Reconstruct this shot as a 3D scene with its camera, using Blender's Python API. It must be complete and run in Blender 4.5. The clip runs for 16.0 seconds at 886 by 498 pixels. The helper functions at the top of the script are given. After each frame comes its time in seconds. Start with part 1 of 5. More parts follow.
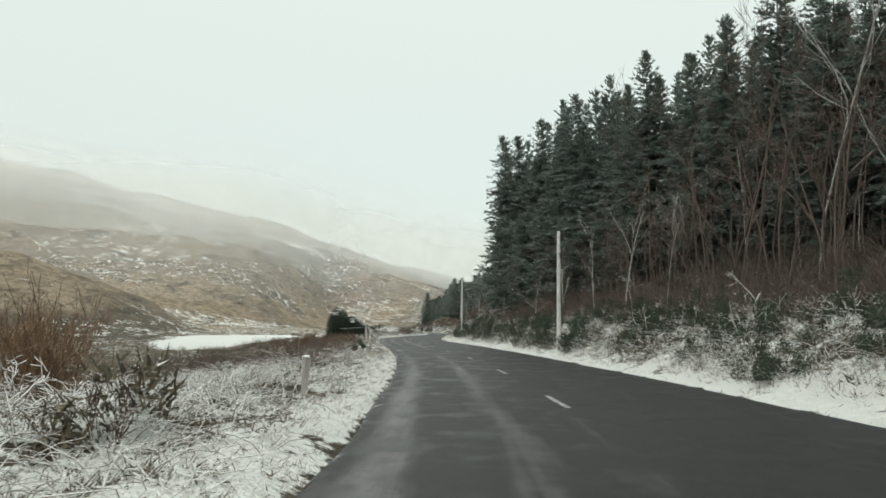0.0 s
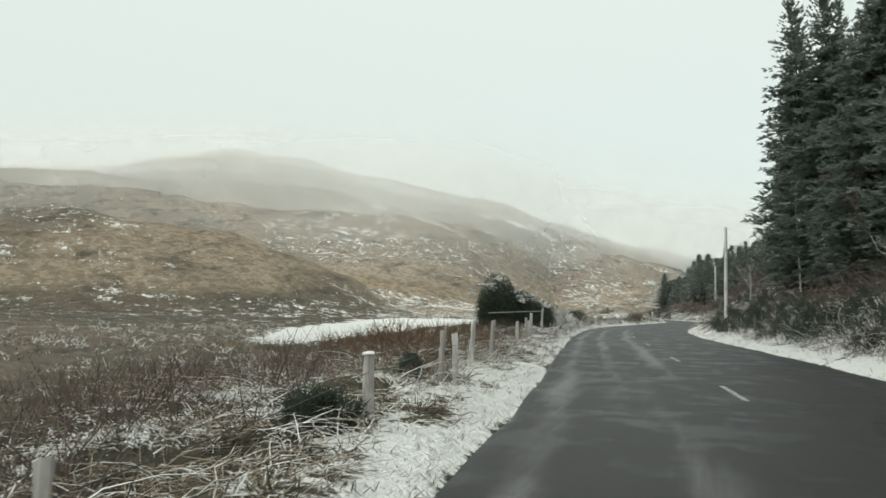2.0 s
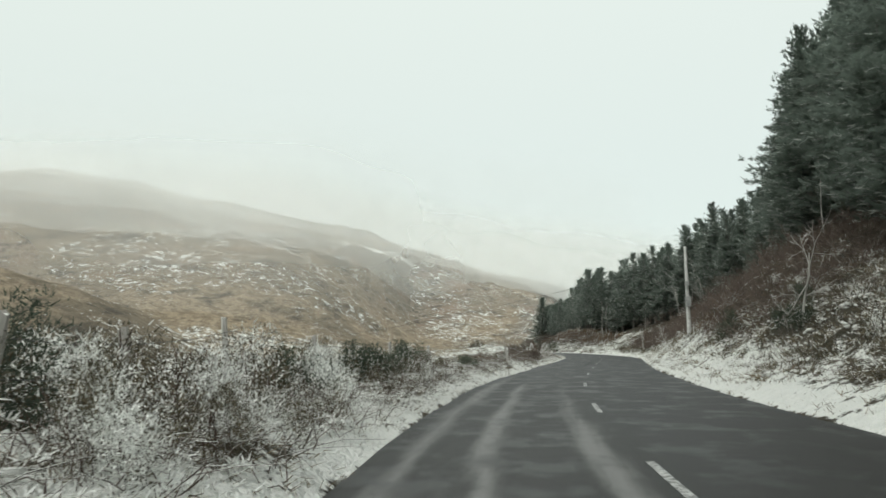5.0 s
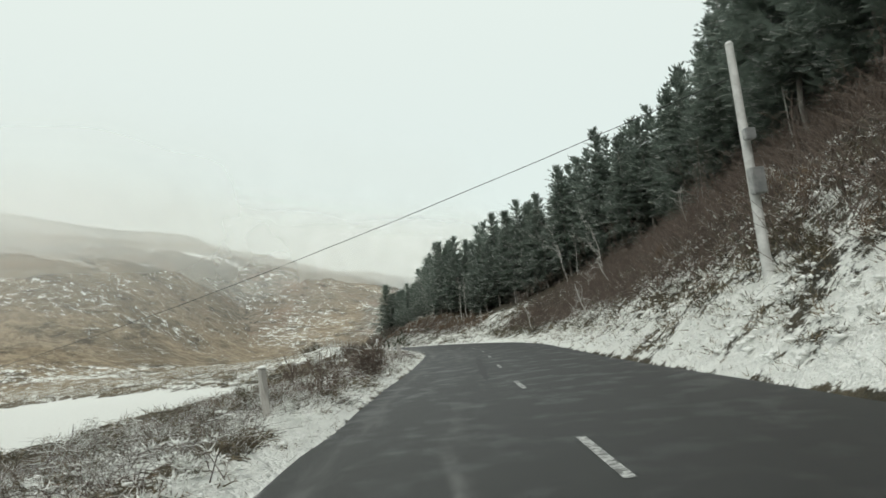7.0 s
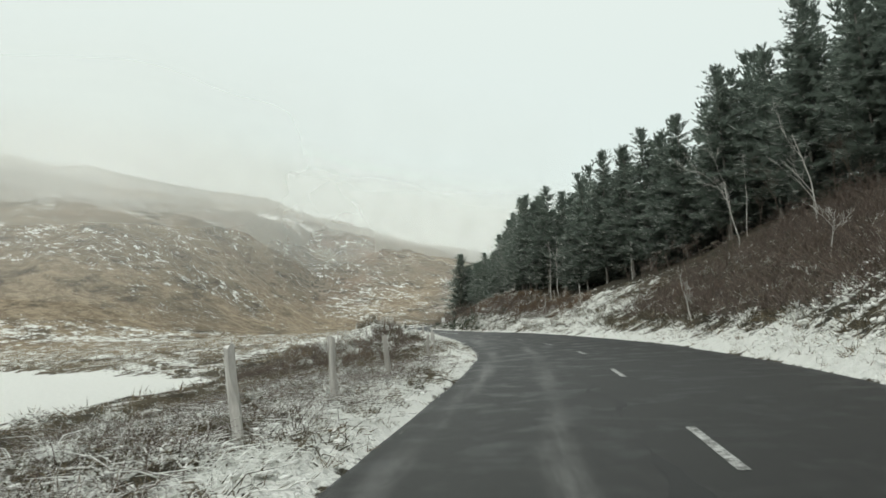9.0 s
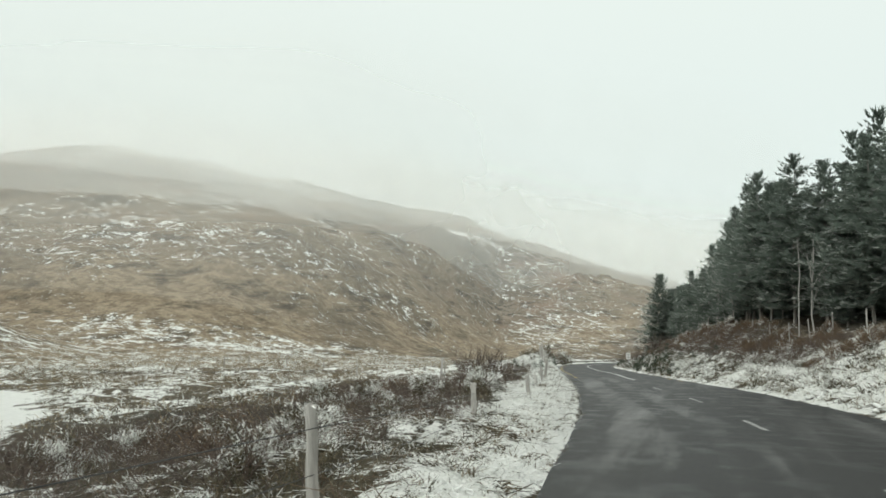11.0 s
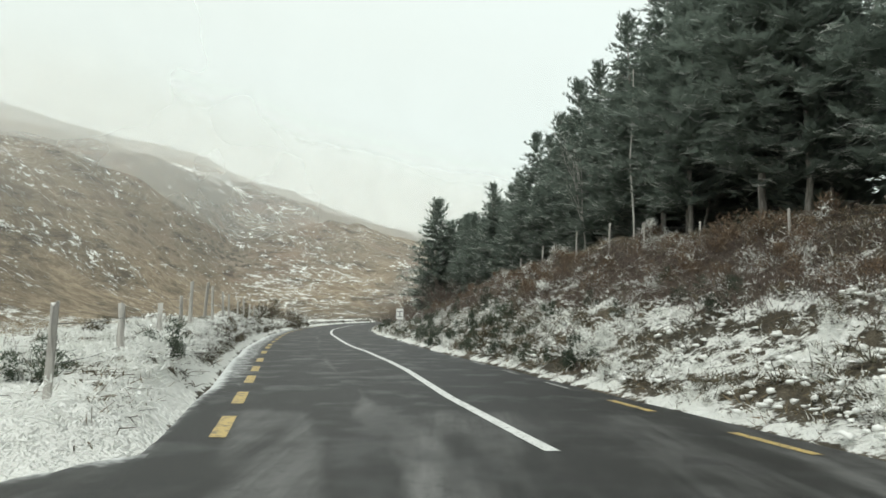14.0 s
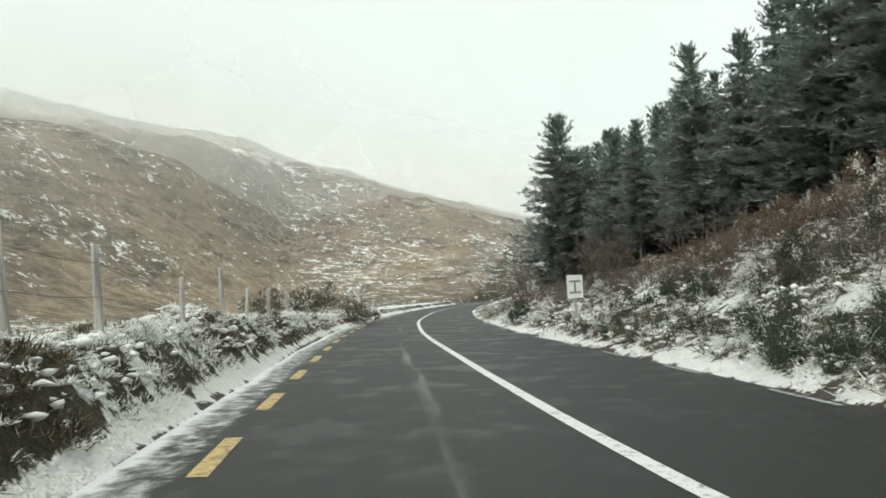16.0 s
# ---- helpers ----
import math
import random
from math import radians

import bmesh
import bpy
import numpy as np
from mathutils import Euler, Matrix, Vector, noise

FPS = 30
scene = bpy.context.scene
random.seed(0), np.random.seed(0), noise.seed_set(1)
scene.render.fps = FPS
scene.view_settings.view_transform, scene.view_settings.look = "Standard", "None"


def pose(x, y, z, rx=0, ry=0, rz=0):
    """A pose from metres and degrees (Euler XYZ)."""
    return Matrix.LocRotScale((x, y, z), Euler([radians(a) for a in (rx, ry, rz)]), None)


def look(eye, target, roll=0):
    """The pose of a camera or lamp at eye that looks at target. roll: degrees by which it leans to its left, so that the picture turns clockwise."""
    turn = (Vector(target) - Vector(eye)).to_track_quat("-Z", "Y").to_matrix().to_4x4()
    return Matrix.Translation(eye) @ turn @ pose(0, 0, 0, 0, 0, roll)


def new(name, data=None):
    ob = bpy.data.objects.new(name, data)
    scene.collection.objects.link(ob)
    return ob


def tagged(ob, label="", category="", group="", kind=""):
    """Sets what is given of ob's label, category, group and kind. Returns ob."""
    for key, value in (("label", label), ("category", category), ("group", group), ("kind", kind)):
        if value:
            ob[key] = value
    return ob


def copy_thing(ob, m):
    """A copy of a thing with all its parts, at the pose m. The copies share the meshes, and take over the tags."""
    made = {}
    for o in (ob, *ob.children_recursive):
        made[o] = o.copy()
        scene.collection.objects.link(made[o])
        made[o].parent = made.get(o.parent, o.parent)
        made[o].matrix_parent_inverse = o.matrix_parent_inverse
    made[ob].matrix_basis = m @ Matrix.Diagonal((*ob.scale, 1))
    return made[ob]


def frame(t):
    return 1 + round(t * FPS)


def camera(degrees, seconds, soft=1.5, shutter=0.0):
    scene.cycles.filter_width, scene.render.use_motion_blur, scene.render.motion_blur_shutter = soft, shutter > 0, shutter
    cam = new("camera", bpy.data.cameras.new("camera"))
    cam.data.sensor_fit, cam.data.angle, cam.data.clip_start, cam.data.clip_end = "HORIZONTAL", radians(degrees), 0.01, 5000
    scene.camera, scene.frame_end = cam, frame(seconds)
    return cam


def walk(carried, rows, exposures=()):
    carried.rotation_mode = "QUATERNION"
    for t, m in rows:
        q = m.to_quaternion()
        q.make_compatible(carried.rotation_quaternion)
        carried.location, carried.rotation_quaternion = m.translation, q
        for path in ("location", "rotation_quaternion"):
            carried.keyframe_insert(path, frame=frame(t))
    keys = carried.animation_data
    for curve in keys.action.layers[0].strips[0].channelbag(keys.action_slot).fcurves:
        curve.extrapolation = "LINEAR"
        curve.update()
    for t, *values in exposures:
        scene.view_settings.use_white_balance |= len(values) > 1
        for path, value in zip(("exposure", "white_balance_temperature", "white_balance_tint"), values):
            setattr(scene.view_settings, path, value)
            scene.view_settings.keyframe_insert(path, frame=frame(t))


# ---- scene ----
cam = camera(62.06, 16.0, soft=1.6, shutter=0.04)
# seconds, x, y, z, then turn in degrees
PATH = [
    (0.0, 0.00, -0.00, 1.20, 96.13, -0.76, 1.04),
    (0.5, -0.04, 6.81, 1.20, 95.34, -0.88, 5.60),
    (1.0, -0.10, 13.55, 1.20, 95.33, -0.91, 9.28),
    (1.5, -0.39, 20.24, 1.20, 95.31, -1.17, 12.64),
    (2.0, -0.98, 26.88, 1.20, 94.57, -1.58, 18.99),
    (2.5, -1.68, 33.45, 1.20, 93.79, -1.65, 22.49),
    (3.0, -2.48, 40.04, 1.20, 94.00, -2.48, 22.66),
    (3.5, -3.33, 46.62, 1.20, 94.19, -1.36, 21.87),
    (4.0, -4.22, 53.04, 1.20, 94.54, -1.60, 19.99),
    (4.5, -4.97, 59.65, 1.20, 95.62, -1.40, 16.38),
    (5.0, -5.64, 66.15, 1.20, 97.49, 0.41, 9.00),
    (5.5, -6.20, 72.47, 1.20, 98.85, 2.20, 2.44),
    (6.0, -6.39, 78.76, 1.20, 98.64, 4.08, -1.48),
    (6.5, -6.32, 84.99, 1.20, 97.65, 5.76, -3.15),
    (7.0, -6.08, 91.18, 1.20, 96.53, 6.96, -2.66),
    (7.5, -5.75, 97.32, 1.20, 96.11, 7.24, 0.04),
    (8.0, -5.36, 103.42, 1.20, 96.34, 7.41, 2.86),
    (8.5, -5.01, 109.48, 1.20, 96.31, 5.98, 4.28),
    (9.0, -4.65, 115.52, 1.20, 95.56, 3.21, 3.87),
    (9.5, -4.22, 121.58, 1.20, 95.57, 1.47, 4.87),
    (10.0, -3.97, 127.46, 1.20, 96.69, 0.93, 11.36),
    (10.5, -3.96, 133.24, 1.20, 97.52, -0.08, 16.31),
    (11.0, -4.17, 138.91, 1.20, 98.03, -1.28, 19.35),
    (11.5, -4.59, 144.49, 1.20, 97.89, -2.56, 19.75),
    (12.0, -5.22, 149.99, 1.20, 96.48, -4.00, 16.34),
    (12.5, -5.98, 155.43, 1.20, 95.72, -3.58, 11.79),
    (13.0, -6.70, 161.03, 1.20, 95.48, -2.64, 8.66),
    (13.5, -7.59, 166.84, 1.20, 95.28, -2.22, 3.36),
    (14.0, -8.63, 172.84, 1.20, 95.21, -0.70, 0.33),
    (14.5, -9.66, 178.57, 1.20, 94.65, 0.65, 1.31),
    (15.0, -10.77, 184.32, 1.20, 92.91, 0.80, 2.25),
    (15.5, -11.96, 189.97, 1.20, 92.40, 1.27, 3.04),
    (16.0, -13.08, 195.94, 1.20, 93.72, 2.88, 5.37),
]
walk(cam, [(r[0], pose(*r[1:])) for r in PATH], [(0.0, 0.0), (9.5, 0.0), (12.0, 0.10), (13.5, 0.14), (15.0, 0.24), (16.0, 0.24)])

# ---- world and light: thick overcast, snow in the air ----
world = bpy.data.worlds.new("overcast")
scene.world = world
world.use_nodes = True
wn, wl = world.node_tree.nodes, world.node_tree.links
wn.clear()
sky = wn.new("ShaderNodeTexSky")
sky.sky_type = "NISHITA"
sky.sun_disc = False
sky.sun_elevation, sky.sun_rotation = radians(38), radians(200)
sky_back = wn.new("ShaderNodeBackground")
sky_back.inputs["Strength"].default_value = 0.02
wl.new(sky.outputs[0], sky_back.inputs["Color"])
geo = wn.new("ShaderNodeTexCoord")
sep = wn.new("ShaderNodeSeparateXYZ")
wl.new(geo.outputs["Generated"], sep.inputs[0])
ramp = wn.new("ShaderNodeValToRGB")
ramp.color_ramp.elements[0].position, ramp.color_ramp.elements[0].color = 0.0, (0.65, 0.71, 0.64, 1)
ramp.color_ramp.elements[1].position, ramp.color_ramp.elements[1].color = 1.0, (1.12, 1.18, 1.1, 1)
mid = ramp.color_ramp.elements.new(0.2)
mid.color = (0.685, 0.75, 0.68, 1)
high = ramp.color_ramp.elements.new(0.45)
high.color = (0.75, 0.815, 0.745, 1)
wl.new(sep.outputs["Z"], ramp.inputs[0])
cloud_back = wn.new("ShaderNodeBackground")
cloud_back.inputs["Strength"].default_value = 1.02
wl.new(ramp.outputs[0], cloud_back.inputs["Color"])
both = wn.new("ShaderNodeAddShader")
wl.new(sky_back.outputs[0], both.inputs[0])
wl.new(cloud_back.outputs[0], both.inputs[1])
w_out = wn.new("ShaderNodeOutputWorld")
wl.new(both.outputs[0], w_out.inputs["Surface"])

sun_data = bpy.data.lights.new("sun", "SUN")
sun_data.energy, sun_data.angle, sun_data.color = 0.85, radians(30), (1.0, 0.97, 0.92)
sun = new("sun", sun_data)
sun.matrix_world = look((0, 0, 50), (18, 40, 0))


# ---- materials ----
class Mat:
    """A small builder of node materials."""

    def __init__(self, name):
        self.m = bpy.data.materials.new(name)
        self.m.use_nodes = True
        self.n, self.l = self.m.node_tree.nodes, self.m.node_tree.links
        self.b = self.n["Principled BSDF"]
        self.out = self.n["Material Output"]

    def node(self, kind, **sockets):
        nd = self.n.new(kind)
        for k, v in sockets.items():
            self.put(nd.inputs[k.replace("_", " ")], v)
        return nd

    def put(self, socket, v):
        if isinstance(v, bpy.types.NodeSocket):
            self.l.new(v, socket)
        else:
            socket.default_value = v

    def where(self):
        return self.node("ShaderNodeTexCoord").outputs["Object"]

    def place(self):
        return self.node("ShaderNodeNewGeometry").outputs["Position"]

    def noise(self, scale, detail=4, rough=0.6, at=None, stretch=None):
        at = at or self.place()
        if stretch:
            mp = self.node("ShaderNodeMapping")
            self.l.new(at, mp.inputs["Vector"])
            mp.inputs["Scale"].default_value = stretch
            at = mp.outputs[0]
        nd = self.node("ShaderNodeTexNoise", Scale=scale, Detail=detail, Roughness=rough)
        self.l.new(at, nd.inputs["Vector"])
        return nd.outputs["Fac"]

    def ramp(self, fac, lo, hi, a=0.0, b=1.0):
        nd = self.node("ShaderNodeMapRange")
        nd.interpolation_type = "SMOOTHSTEP"
        self.put(nd.inputs["Value"], fac)
        for k, v in (("From Min", lo), ("From Max", hi), ("To Min", a), ("To Max", b)):
            nd.inputs[k].default_value = v
        return nd.outputs["Result"]

    def math(self, op, a, b=0.0):
        nd = self.node("ShaderNodeMath")
        nd.operation = op
        self.put(nd.inputs[0], a)
        self.put(nd.inputs[1], b)
        return nd.outputs[0]

    def mix(self, fac, a, b):
        nd = self.node("ShaderNodeMix")
        nd.data_type = "RGBA"
        self.put(nd.inputs["Factor"], fac)
        for s, v in ((nd.inputs[6], a), (nd.inputs[7], b)):
            self.put(s, (*v, 1) if isinstance(v, tuple) else v)
        return nd.outputs[2]

    def up(self):
        s = self.node("ShaderNodeSeparateXYZ")
        self.l.new(self.node("ShaderNodeNewGeometry").outputs["Normal"], s.inputs[0])
        return s.outputs["Z"]

    def attr(self, name):
        a = self.node("ShaderNodeAttribute")
        a.attribute_name = name
        return a.outputs["Fac"]

    def rnd(self):
        return self.node("ShaderNodeObjectInfo").outputs["Random"]

    def island(self):
        return self.node("ShaderNodeNewGeometry").outputs["Random Per Island"]

    def done(self, colour, rough=0.8, bump=None, strength=0.4, distance=0.02, spec=0.3):
        self.put(self.b.inputs["Base Color"], (*colour, 1) if isinstance(colour, tuple) else colour)
        self.put(self.b.inputs["Roughness"], rough)
        self.b.inputs["Specular IOR Level"].default_value = spec
        if bump is not None:
            bp = self.node("ShaderNodeBump", Strength=strength, Distance=distance, Height=bump)
            self.l.new(bp.outputs[0], self.b.inputs["Normal"])
        return self.m


SNOW = (0.845, 0.855, 0.82)


def snowed(m, base, amount, scale=6.0, edge=0.25):
    """Mixes fresh snow over a colour where the surface faces up and the grain lets it lie."""
    lie = m.math("ADD", m.math("MULTIPLY", m.up(), 0.55), m.math("MULTIPLY", m.noise(scale, 3), 0.9))
    return m.mix(m.ramp(lie, 1.15 - amount - edge, 1.15 - amount + edge), base, SNOW)


def patchy(m, amount, gain=1.0):
    """Snow lying in ragged patches, in the same places on ground and plants: a value to compare with 0.5."""
    v = amount
    for scale, share, detail in ((4.5, 0.8, 5), (1.9, 1.25, 4), (0.6, 1.5, 5), (16, 0.45, 3)):
        v = m.math("ADD", v, m.math("MULTIPLY", m.math("SUBTRACT", m.noise(scale, detail, 0.68), 0.5), share * gain))
    return v


def mat_asphalt():
    m = Mat("asphalt")
    grain, chips = m.noise(70, 3, 0.75), m.noise(210, 2, 0.6)
    patch = m.noise(0.35, 5, 0.65)
    streak = m.noise(1.3, 5, 0.68, stretch=(1.7, 0.1, 1.0))
    blot, spot = m.noise(0.9, 2, 0.6), m.noise(2.4, 2, 0.6, stretch=(1.0, 0.5, 1.0))
    drag = m.noise(5.0, 4, 0.7, stretch=(1.0, 0.07, 1.0))
    base = m.mix(m.ramp(m.math("ADD", m.math("MULTIPLY", grain, 0.6), m.math("MULTIPLY", chips, 0.4)), 0.3, 0.72), (0.011, 0.0111, 0.0106), (0.038, 0.0382, 0.0365))
    track = m.noise(0.62, 3, 0.6, stretch=(1.6, 0.06, 1.0))
    dry = m.math("MULTIPLY", m.math("SUBTRACT", m.attr("wear"), 0.3), 1.45)
    for value, share in ((streak, 1.8), (track, 2.2), (patch, 1.0), (blot, 0.9), (spot, 0.8), (drag, 0.6)):
        dry = m.math("ADD", dry, m.math("MULTIPLY", m.math("SUBTRACT", value, 0.5), share))
    base = m.mix(m.ramp(dry, -0.25, 1.0, 0.0, 1.0), base, (0.17, 0.171, 0.166))
    wet = m.ramp(m.math("ADD", blot, m.math("MULTIPLY", spot, 0.5)), 0.72, 0.95)
    base = m.mix(m.math("MULTIPLY", wet, 0.75), base, (0.016, 0.016, 0.016))
    vein = m.math("ABSOLUTE", m.math("SUBTRACT", m.noise(0.9, 4, 0.6), 0.5))
    base = m.mix(m.ramp(vein, 0.002, 0.008, 0.3, 0.0), base, (0.015, 0.015, 0.015))
    slush = m.math("ADD", m.attr("slush"), m.math("MULTIPLY", m.math("SUBTRACT", m.noise(4.0, 5, 0.7), 0.5), 0.9))
    base = m.mix(m.ramp(slush, 0.42, 0.8), base, (0.66, 0.68, 0.67))
    rough = m.math("SUBTRACT", m.ramp(m.math("ADD", dry, m.math("MULTIPLY", grain, 0.3)), -0.2, 0.8, 0.54, 0.6), m.math("MULTIPLY", wet, 0.14))
    return m.done(base, rough, m.math("ADD", grain, m.math("MULTIPLY", chips, 0.5)), 0.6, 0.006, 0.2)


def mat_ground():
    m = Mat("moor_and_snow")
    wide, big, med, fine = m.noise(0.022, 6, 0.65), m.noise(0.075, 6, 0.68), m.noise(0.5, 6, 0.72), m.noise(4.5, 5, 0.7)
    tuft, clump = m.noise(16, 3, 0.7), m.noise(1.3, 6, 0.75)
    # Moor and hill tones kept pale: part of the haze is in the colour.
    heath = m.mix(m.ramp(med, 0.4, 0.6), (0.125, 0.108, 0.086), (0.39, 0.33, 0.262))
    heath = m.mix(m.ramp(big, 0.38, 0.66, 0.0, 0.8), heath, (0.27, 0.255, 0.215))
    rust = m.noise(0.045, 6, 0.66, stretch=(1.0, 1.4, 2.0))
    heath = m.mix(m.ramp(rust, 0.44, 0.64, 0.0, 0.8), heath, (0.31, 0.225, 0.172))
    crag = m.noise(0.14, 6, 0.72, stretch=(1.0, 0.7, 2.5))
    ledge = m.noise(0.3, 6, 0.74, stretch=(0.6, 0.6, 3.0))
    gold = m.mix(m.ramp(med, 0.4, 0.6), (0.43, 0.352, 0.25), (0.26, 0.205, 0.145))
    g = m.math("ADD", m.attr("gold"), m.math("MULTIPLY", m.math("SUBTRACT", big, 0.5), 1.5))
    g = m.math("ADD", g, m.math("MULTIPLY", m.math("SUBTRACT", med, 0.5), 1.2))
    base = m.mix(m.ramp(g, 0.3, 0.95), heath, gold)
    verge = m.mix(m.ramp(med, 0.4, 0.6), (0.05, 0.046, 0.032), (0.125, 0.105, 0.07))
    base = m.mix(m.attr("moor"), verge, base)
    base = m.mix(m.ramp(m.math("ADD", wide, m.math("MULTIPLY", big, 0.5)), 0.68, 0.9, 0.0, 0.5), base, (0.06, 0.056, 0.048))
    base = m.mix(m.ramp(crag, 0.5, 0.66, 0.0, 0.68), base, (0.05, 0.047, 0.04))
    # Dark grain thinned on moor and hills, painting in the paleness of haze.
    far_off = m.math("SUBTRACT", 1.0, m.math("MULTIPLY", m.attr("moor"), 0.5))
    base = m.mix(m.math("MULTIPLY", m.ramp(clump, 0.42, 0.68, 0.0, 0.6), far_off), base, (0.05, 0.043, 0.03))
    base = m.mix(m.math("MULTIPLY", m.ramp(tuft, 0.35, 0.7, 0.0, 0.55), far_off), base, (0.04, 0.036, 0.025))
    s = m.math("ADD", patchy(m, 0.0), m.math("MULTIPLY", m.math("SUBTRACT", ledge, 0.5), 1.15))
    s = m.math("ADD", m.math("MULTIPLY", s, m.attr("broken")), m.attr("snow"))
    s = m.math("ADD", s, m.math("MULTIPLY", m.math("SUBTRACT", big, 0.5), 0.9))
    col = m.mix(m.ramp(s, 0.44, 0.62), base, m.mix(m.ramp(fine, 0.3, 0.7), (0.79, 0.80, 0.76), (0.885, 0.89, 0.85)))
    relief = m.math("ADD", m.math("MULTIPLY", clump, 3.0), m.math("MULTIPLY", med, 6.0))
    relief = m.math("ADD", relief, m.math("ADD", fine, m.math("MULTIPLY", tuft, 0.4)))
    return m.done(col, 0.85, relief, 0.9, 0.12, 0.2)


def mat_bark(name, a, b, amount=0.1):
    m = Mat(name)
    g = m.noise(7, 4, 0.7, m.where(), (1, 1, 0.25))
    col = m.mix(m.ramp(g, 0.35, 0.65), a, b)
    return m.done(snowed(m, col, amount), 0.85, g, 0.5, 0.02)


def mat_birch():
    m = Mat("pale_birch_bark")
    band = m.noise(5, 4, 0.7, m.where(), (0.5, 0.5, 3.0))
    col = m.mix(m.ramp(band, 0.58, 0.68), (0.52, 0.505, 0.475), (0.12, 0.10, 0.09))
    return m.done(snowed(m, col, 0.22), 0.75, band, 0.3, 0.01)


def mat_needles(name, a, b, amount, through_light=0.6, gaps=0.0, grain=22):
    """Needles or small leaves, which let some light through; gaps: how much of a spray is open between its needles."""
    m = Mat(name)
    v = m.math("ADD", m.math("MULTIPLY", m.island(), 0.6), m.math("MULTIPLY", m.rnd(), 0.4))
    col = m.mix(v, a, b)
    col = snowed(m, col, amount, 1.6, 0.28)
    m.done(col, 0.75, spec=0.15)
    thin = m.node("ShaderNodeBsdfTranslucent", Color=col)
    blend = m.node("ShaderNodeMixShader", Fac=through_light)
    m.l.new(m.b.outputs[0], blend.inputs[1])
    m.l.new(thin.outputs[0], blend.inputs[2])
    shown = blend.outputs[0]
    if gaps:
        cut = m.math("LESS_THAN", m.noise(grain, 2, 0.6, m.where()), 0.34 + 0.3 * gaps)
        open_air = m.node("ShaderNodeMixShader", Fac=cut)
        m.l.new(shown, open_air.inputs[1])
        m.l.new(m.node("ShaderNodeBsdfTransparent").outputs[0], open_air.inputs[2])
        shown = open_air.outputs[0]
    m.l.new(shown, m.out.inputs["Surface"])
    return m.m


def mat_twigs(name, a, b, amount):
    m = Mat(name)
    col = m.mix(m.island(), a, b)
    return m.done(snowed(m, col, amount, 5.0, 0.2), 0.85, spec=0.15)


def mat_tufts(name, a, b, amount, gain=1.3):
    """Low plants, white where the snow lies in patches."""
    m = Mat(name)
    col = m.mix(m.island(), a, b)
    up = m.math("MULTIPLY", m.math("ABSOLUTE", m.up()), 0.12)
    s = m.math("ADD", patchy(m, amount, gain), m.math("ADD", up, m.math("MULTIPLY", m.island(), 0.16)))
    return m.done(m.mix(m.ramp(s, 0.48, 0.66), col, SNOW), 0.85, spec=0.15)


def mat_wood():
    m = Mat("weathered_post_wood")
    g = m.noise(18, 5, 0.7, m.where(), (1, 1, 0.12))
    col = m.mix(m.ramp(g, 0.3, 0.7), (0.40, 0.385, 0.355), (0.66, 0.645, 0.61))
    col = m.mix(m.math("MULTIPLY", m.rnd(), 0.5), col, (0.15, 0.13, 0.11))
    return m.done(snowed(m, col, 0.28, 9), 0.85, g, 0.6, 0.01)


def mat_paint(name, col, worn):
    m = Mat(name)
    g, h = m.noise(9, 5, 0.75), m.noise(50, 3)
    mixed = m.mix(m.ramp(m.math("ADD", m.math("MULTIPLY", g, 0.75), m.math("MULTIPLY", h, 0.25)), worn - 0.08, worn + 0.08), (0.09, 0.09, 0.085), col)
    return m.done(mixed, 0.6, h, 0.4, 0.004)


def mat_plain(name, a, b, rough=0.6, metal=0.0, amount=None, scale=8):
    m = Mat(name)
    g = m.noise(scale, 4, 0.65, m.where())
    col = m.mix(m.ramp(g, 0.3, 0.7), a, b)
    m.b.inputs["Metallic"].default_value = metal
    if amount is not None:
        col = snowed(m, col, amount)
    return m.done(col, rough, g, 0.3, 0.01)


def mat_snow():
    m = Mat("fresh_snow")
    g, h = m.noise(2.2, 5, 0.7), m.noise(14, 4, 0.7)
    col = m.mix(m.ramp(g, 0.3, 0.7), (0.79, 0.80, 0.77), (0.885, 0.89, 0.86))
    col = m.mix(m.ramp(h, 0.66, 0.74, 0.0, 0.7), col, (0.22, 0.18, 0.12))
    return m.done(col, 0.7, m.math("ADD", g, m.math("MULTIPLY", h, 0.3)), 0.7, 0.06, 0.3)


# Thin see-through sheets of this stand in for haze in the air.
def mat_haze_sheet():
    m = Mat("pale_haze_sheet")
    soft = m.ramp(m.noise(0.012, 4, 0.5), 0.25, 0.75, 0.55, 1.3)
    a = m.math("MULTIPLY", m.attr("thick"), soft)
    # Both sides shaded as if facing up, to match the sky's brightness.
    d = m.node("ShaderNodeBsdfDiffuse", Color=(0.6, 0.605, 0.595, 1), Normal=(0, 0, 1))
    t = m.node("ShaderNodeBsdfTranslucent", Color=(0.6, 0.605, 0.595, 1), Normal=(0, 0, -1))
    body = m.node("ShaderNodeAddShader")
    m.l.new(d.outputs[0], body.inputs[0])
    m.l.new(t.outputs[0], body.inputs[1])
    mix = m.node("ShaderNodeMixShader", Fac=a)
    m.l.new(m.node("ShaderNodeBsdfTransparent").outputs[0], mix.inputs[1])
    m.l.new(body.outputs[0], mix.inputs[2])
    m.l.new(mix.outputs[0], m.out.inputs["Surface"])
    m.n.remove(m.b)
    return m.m


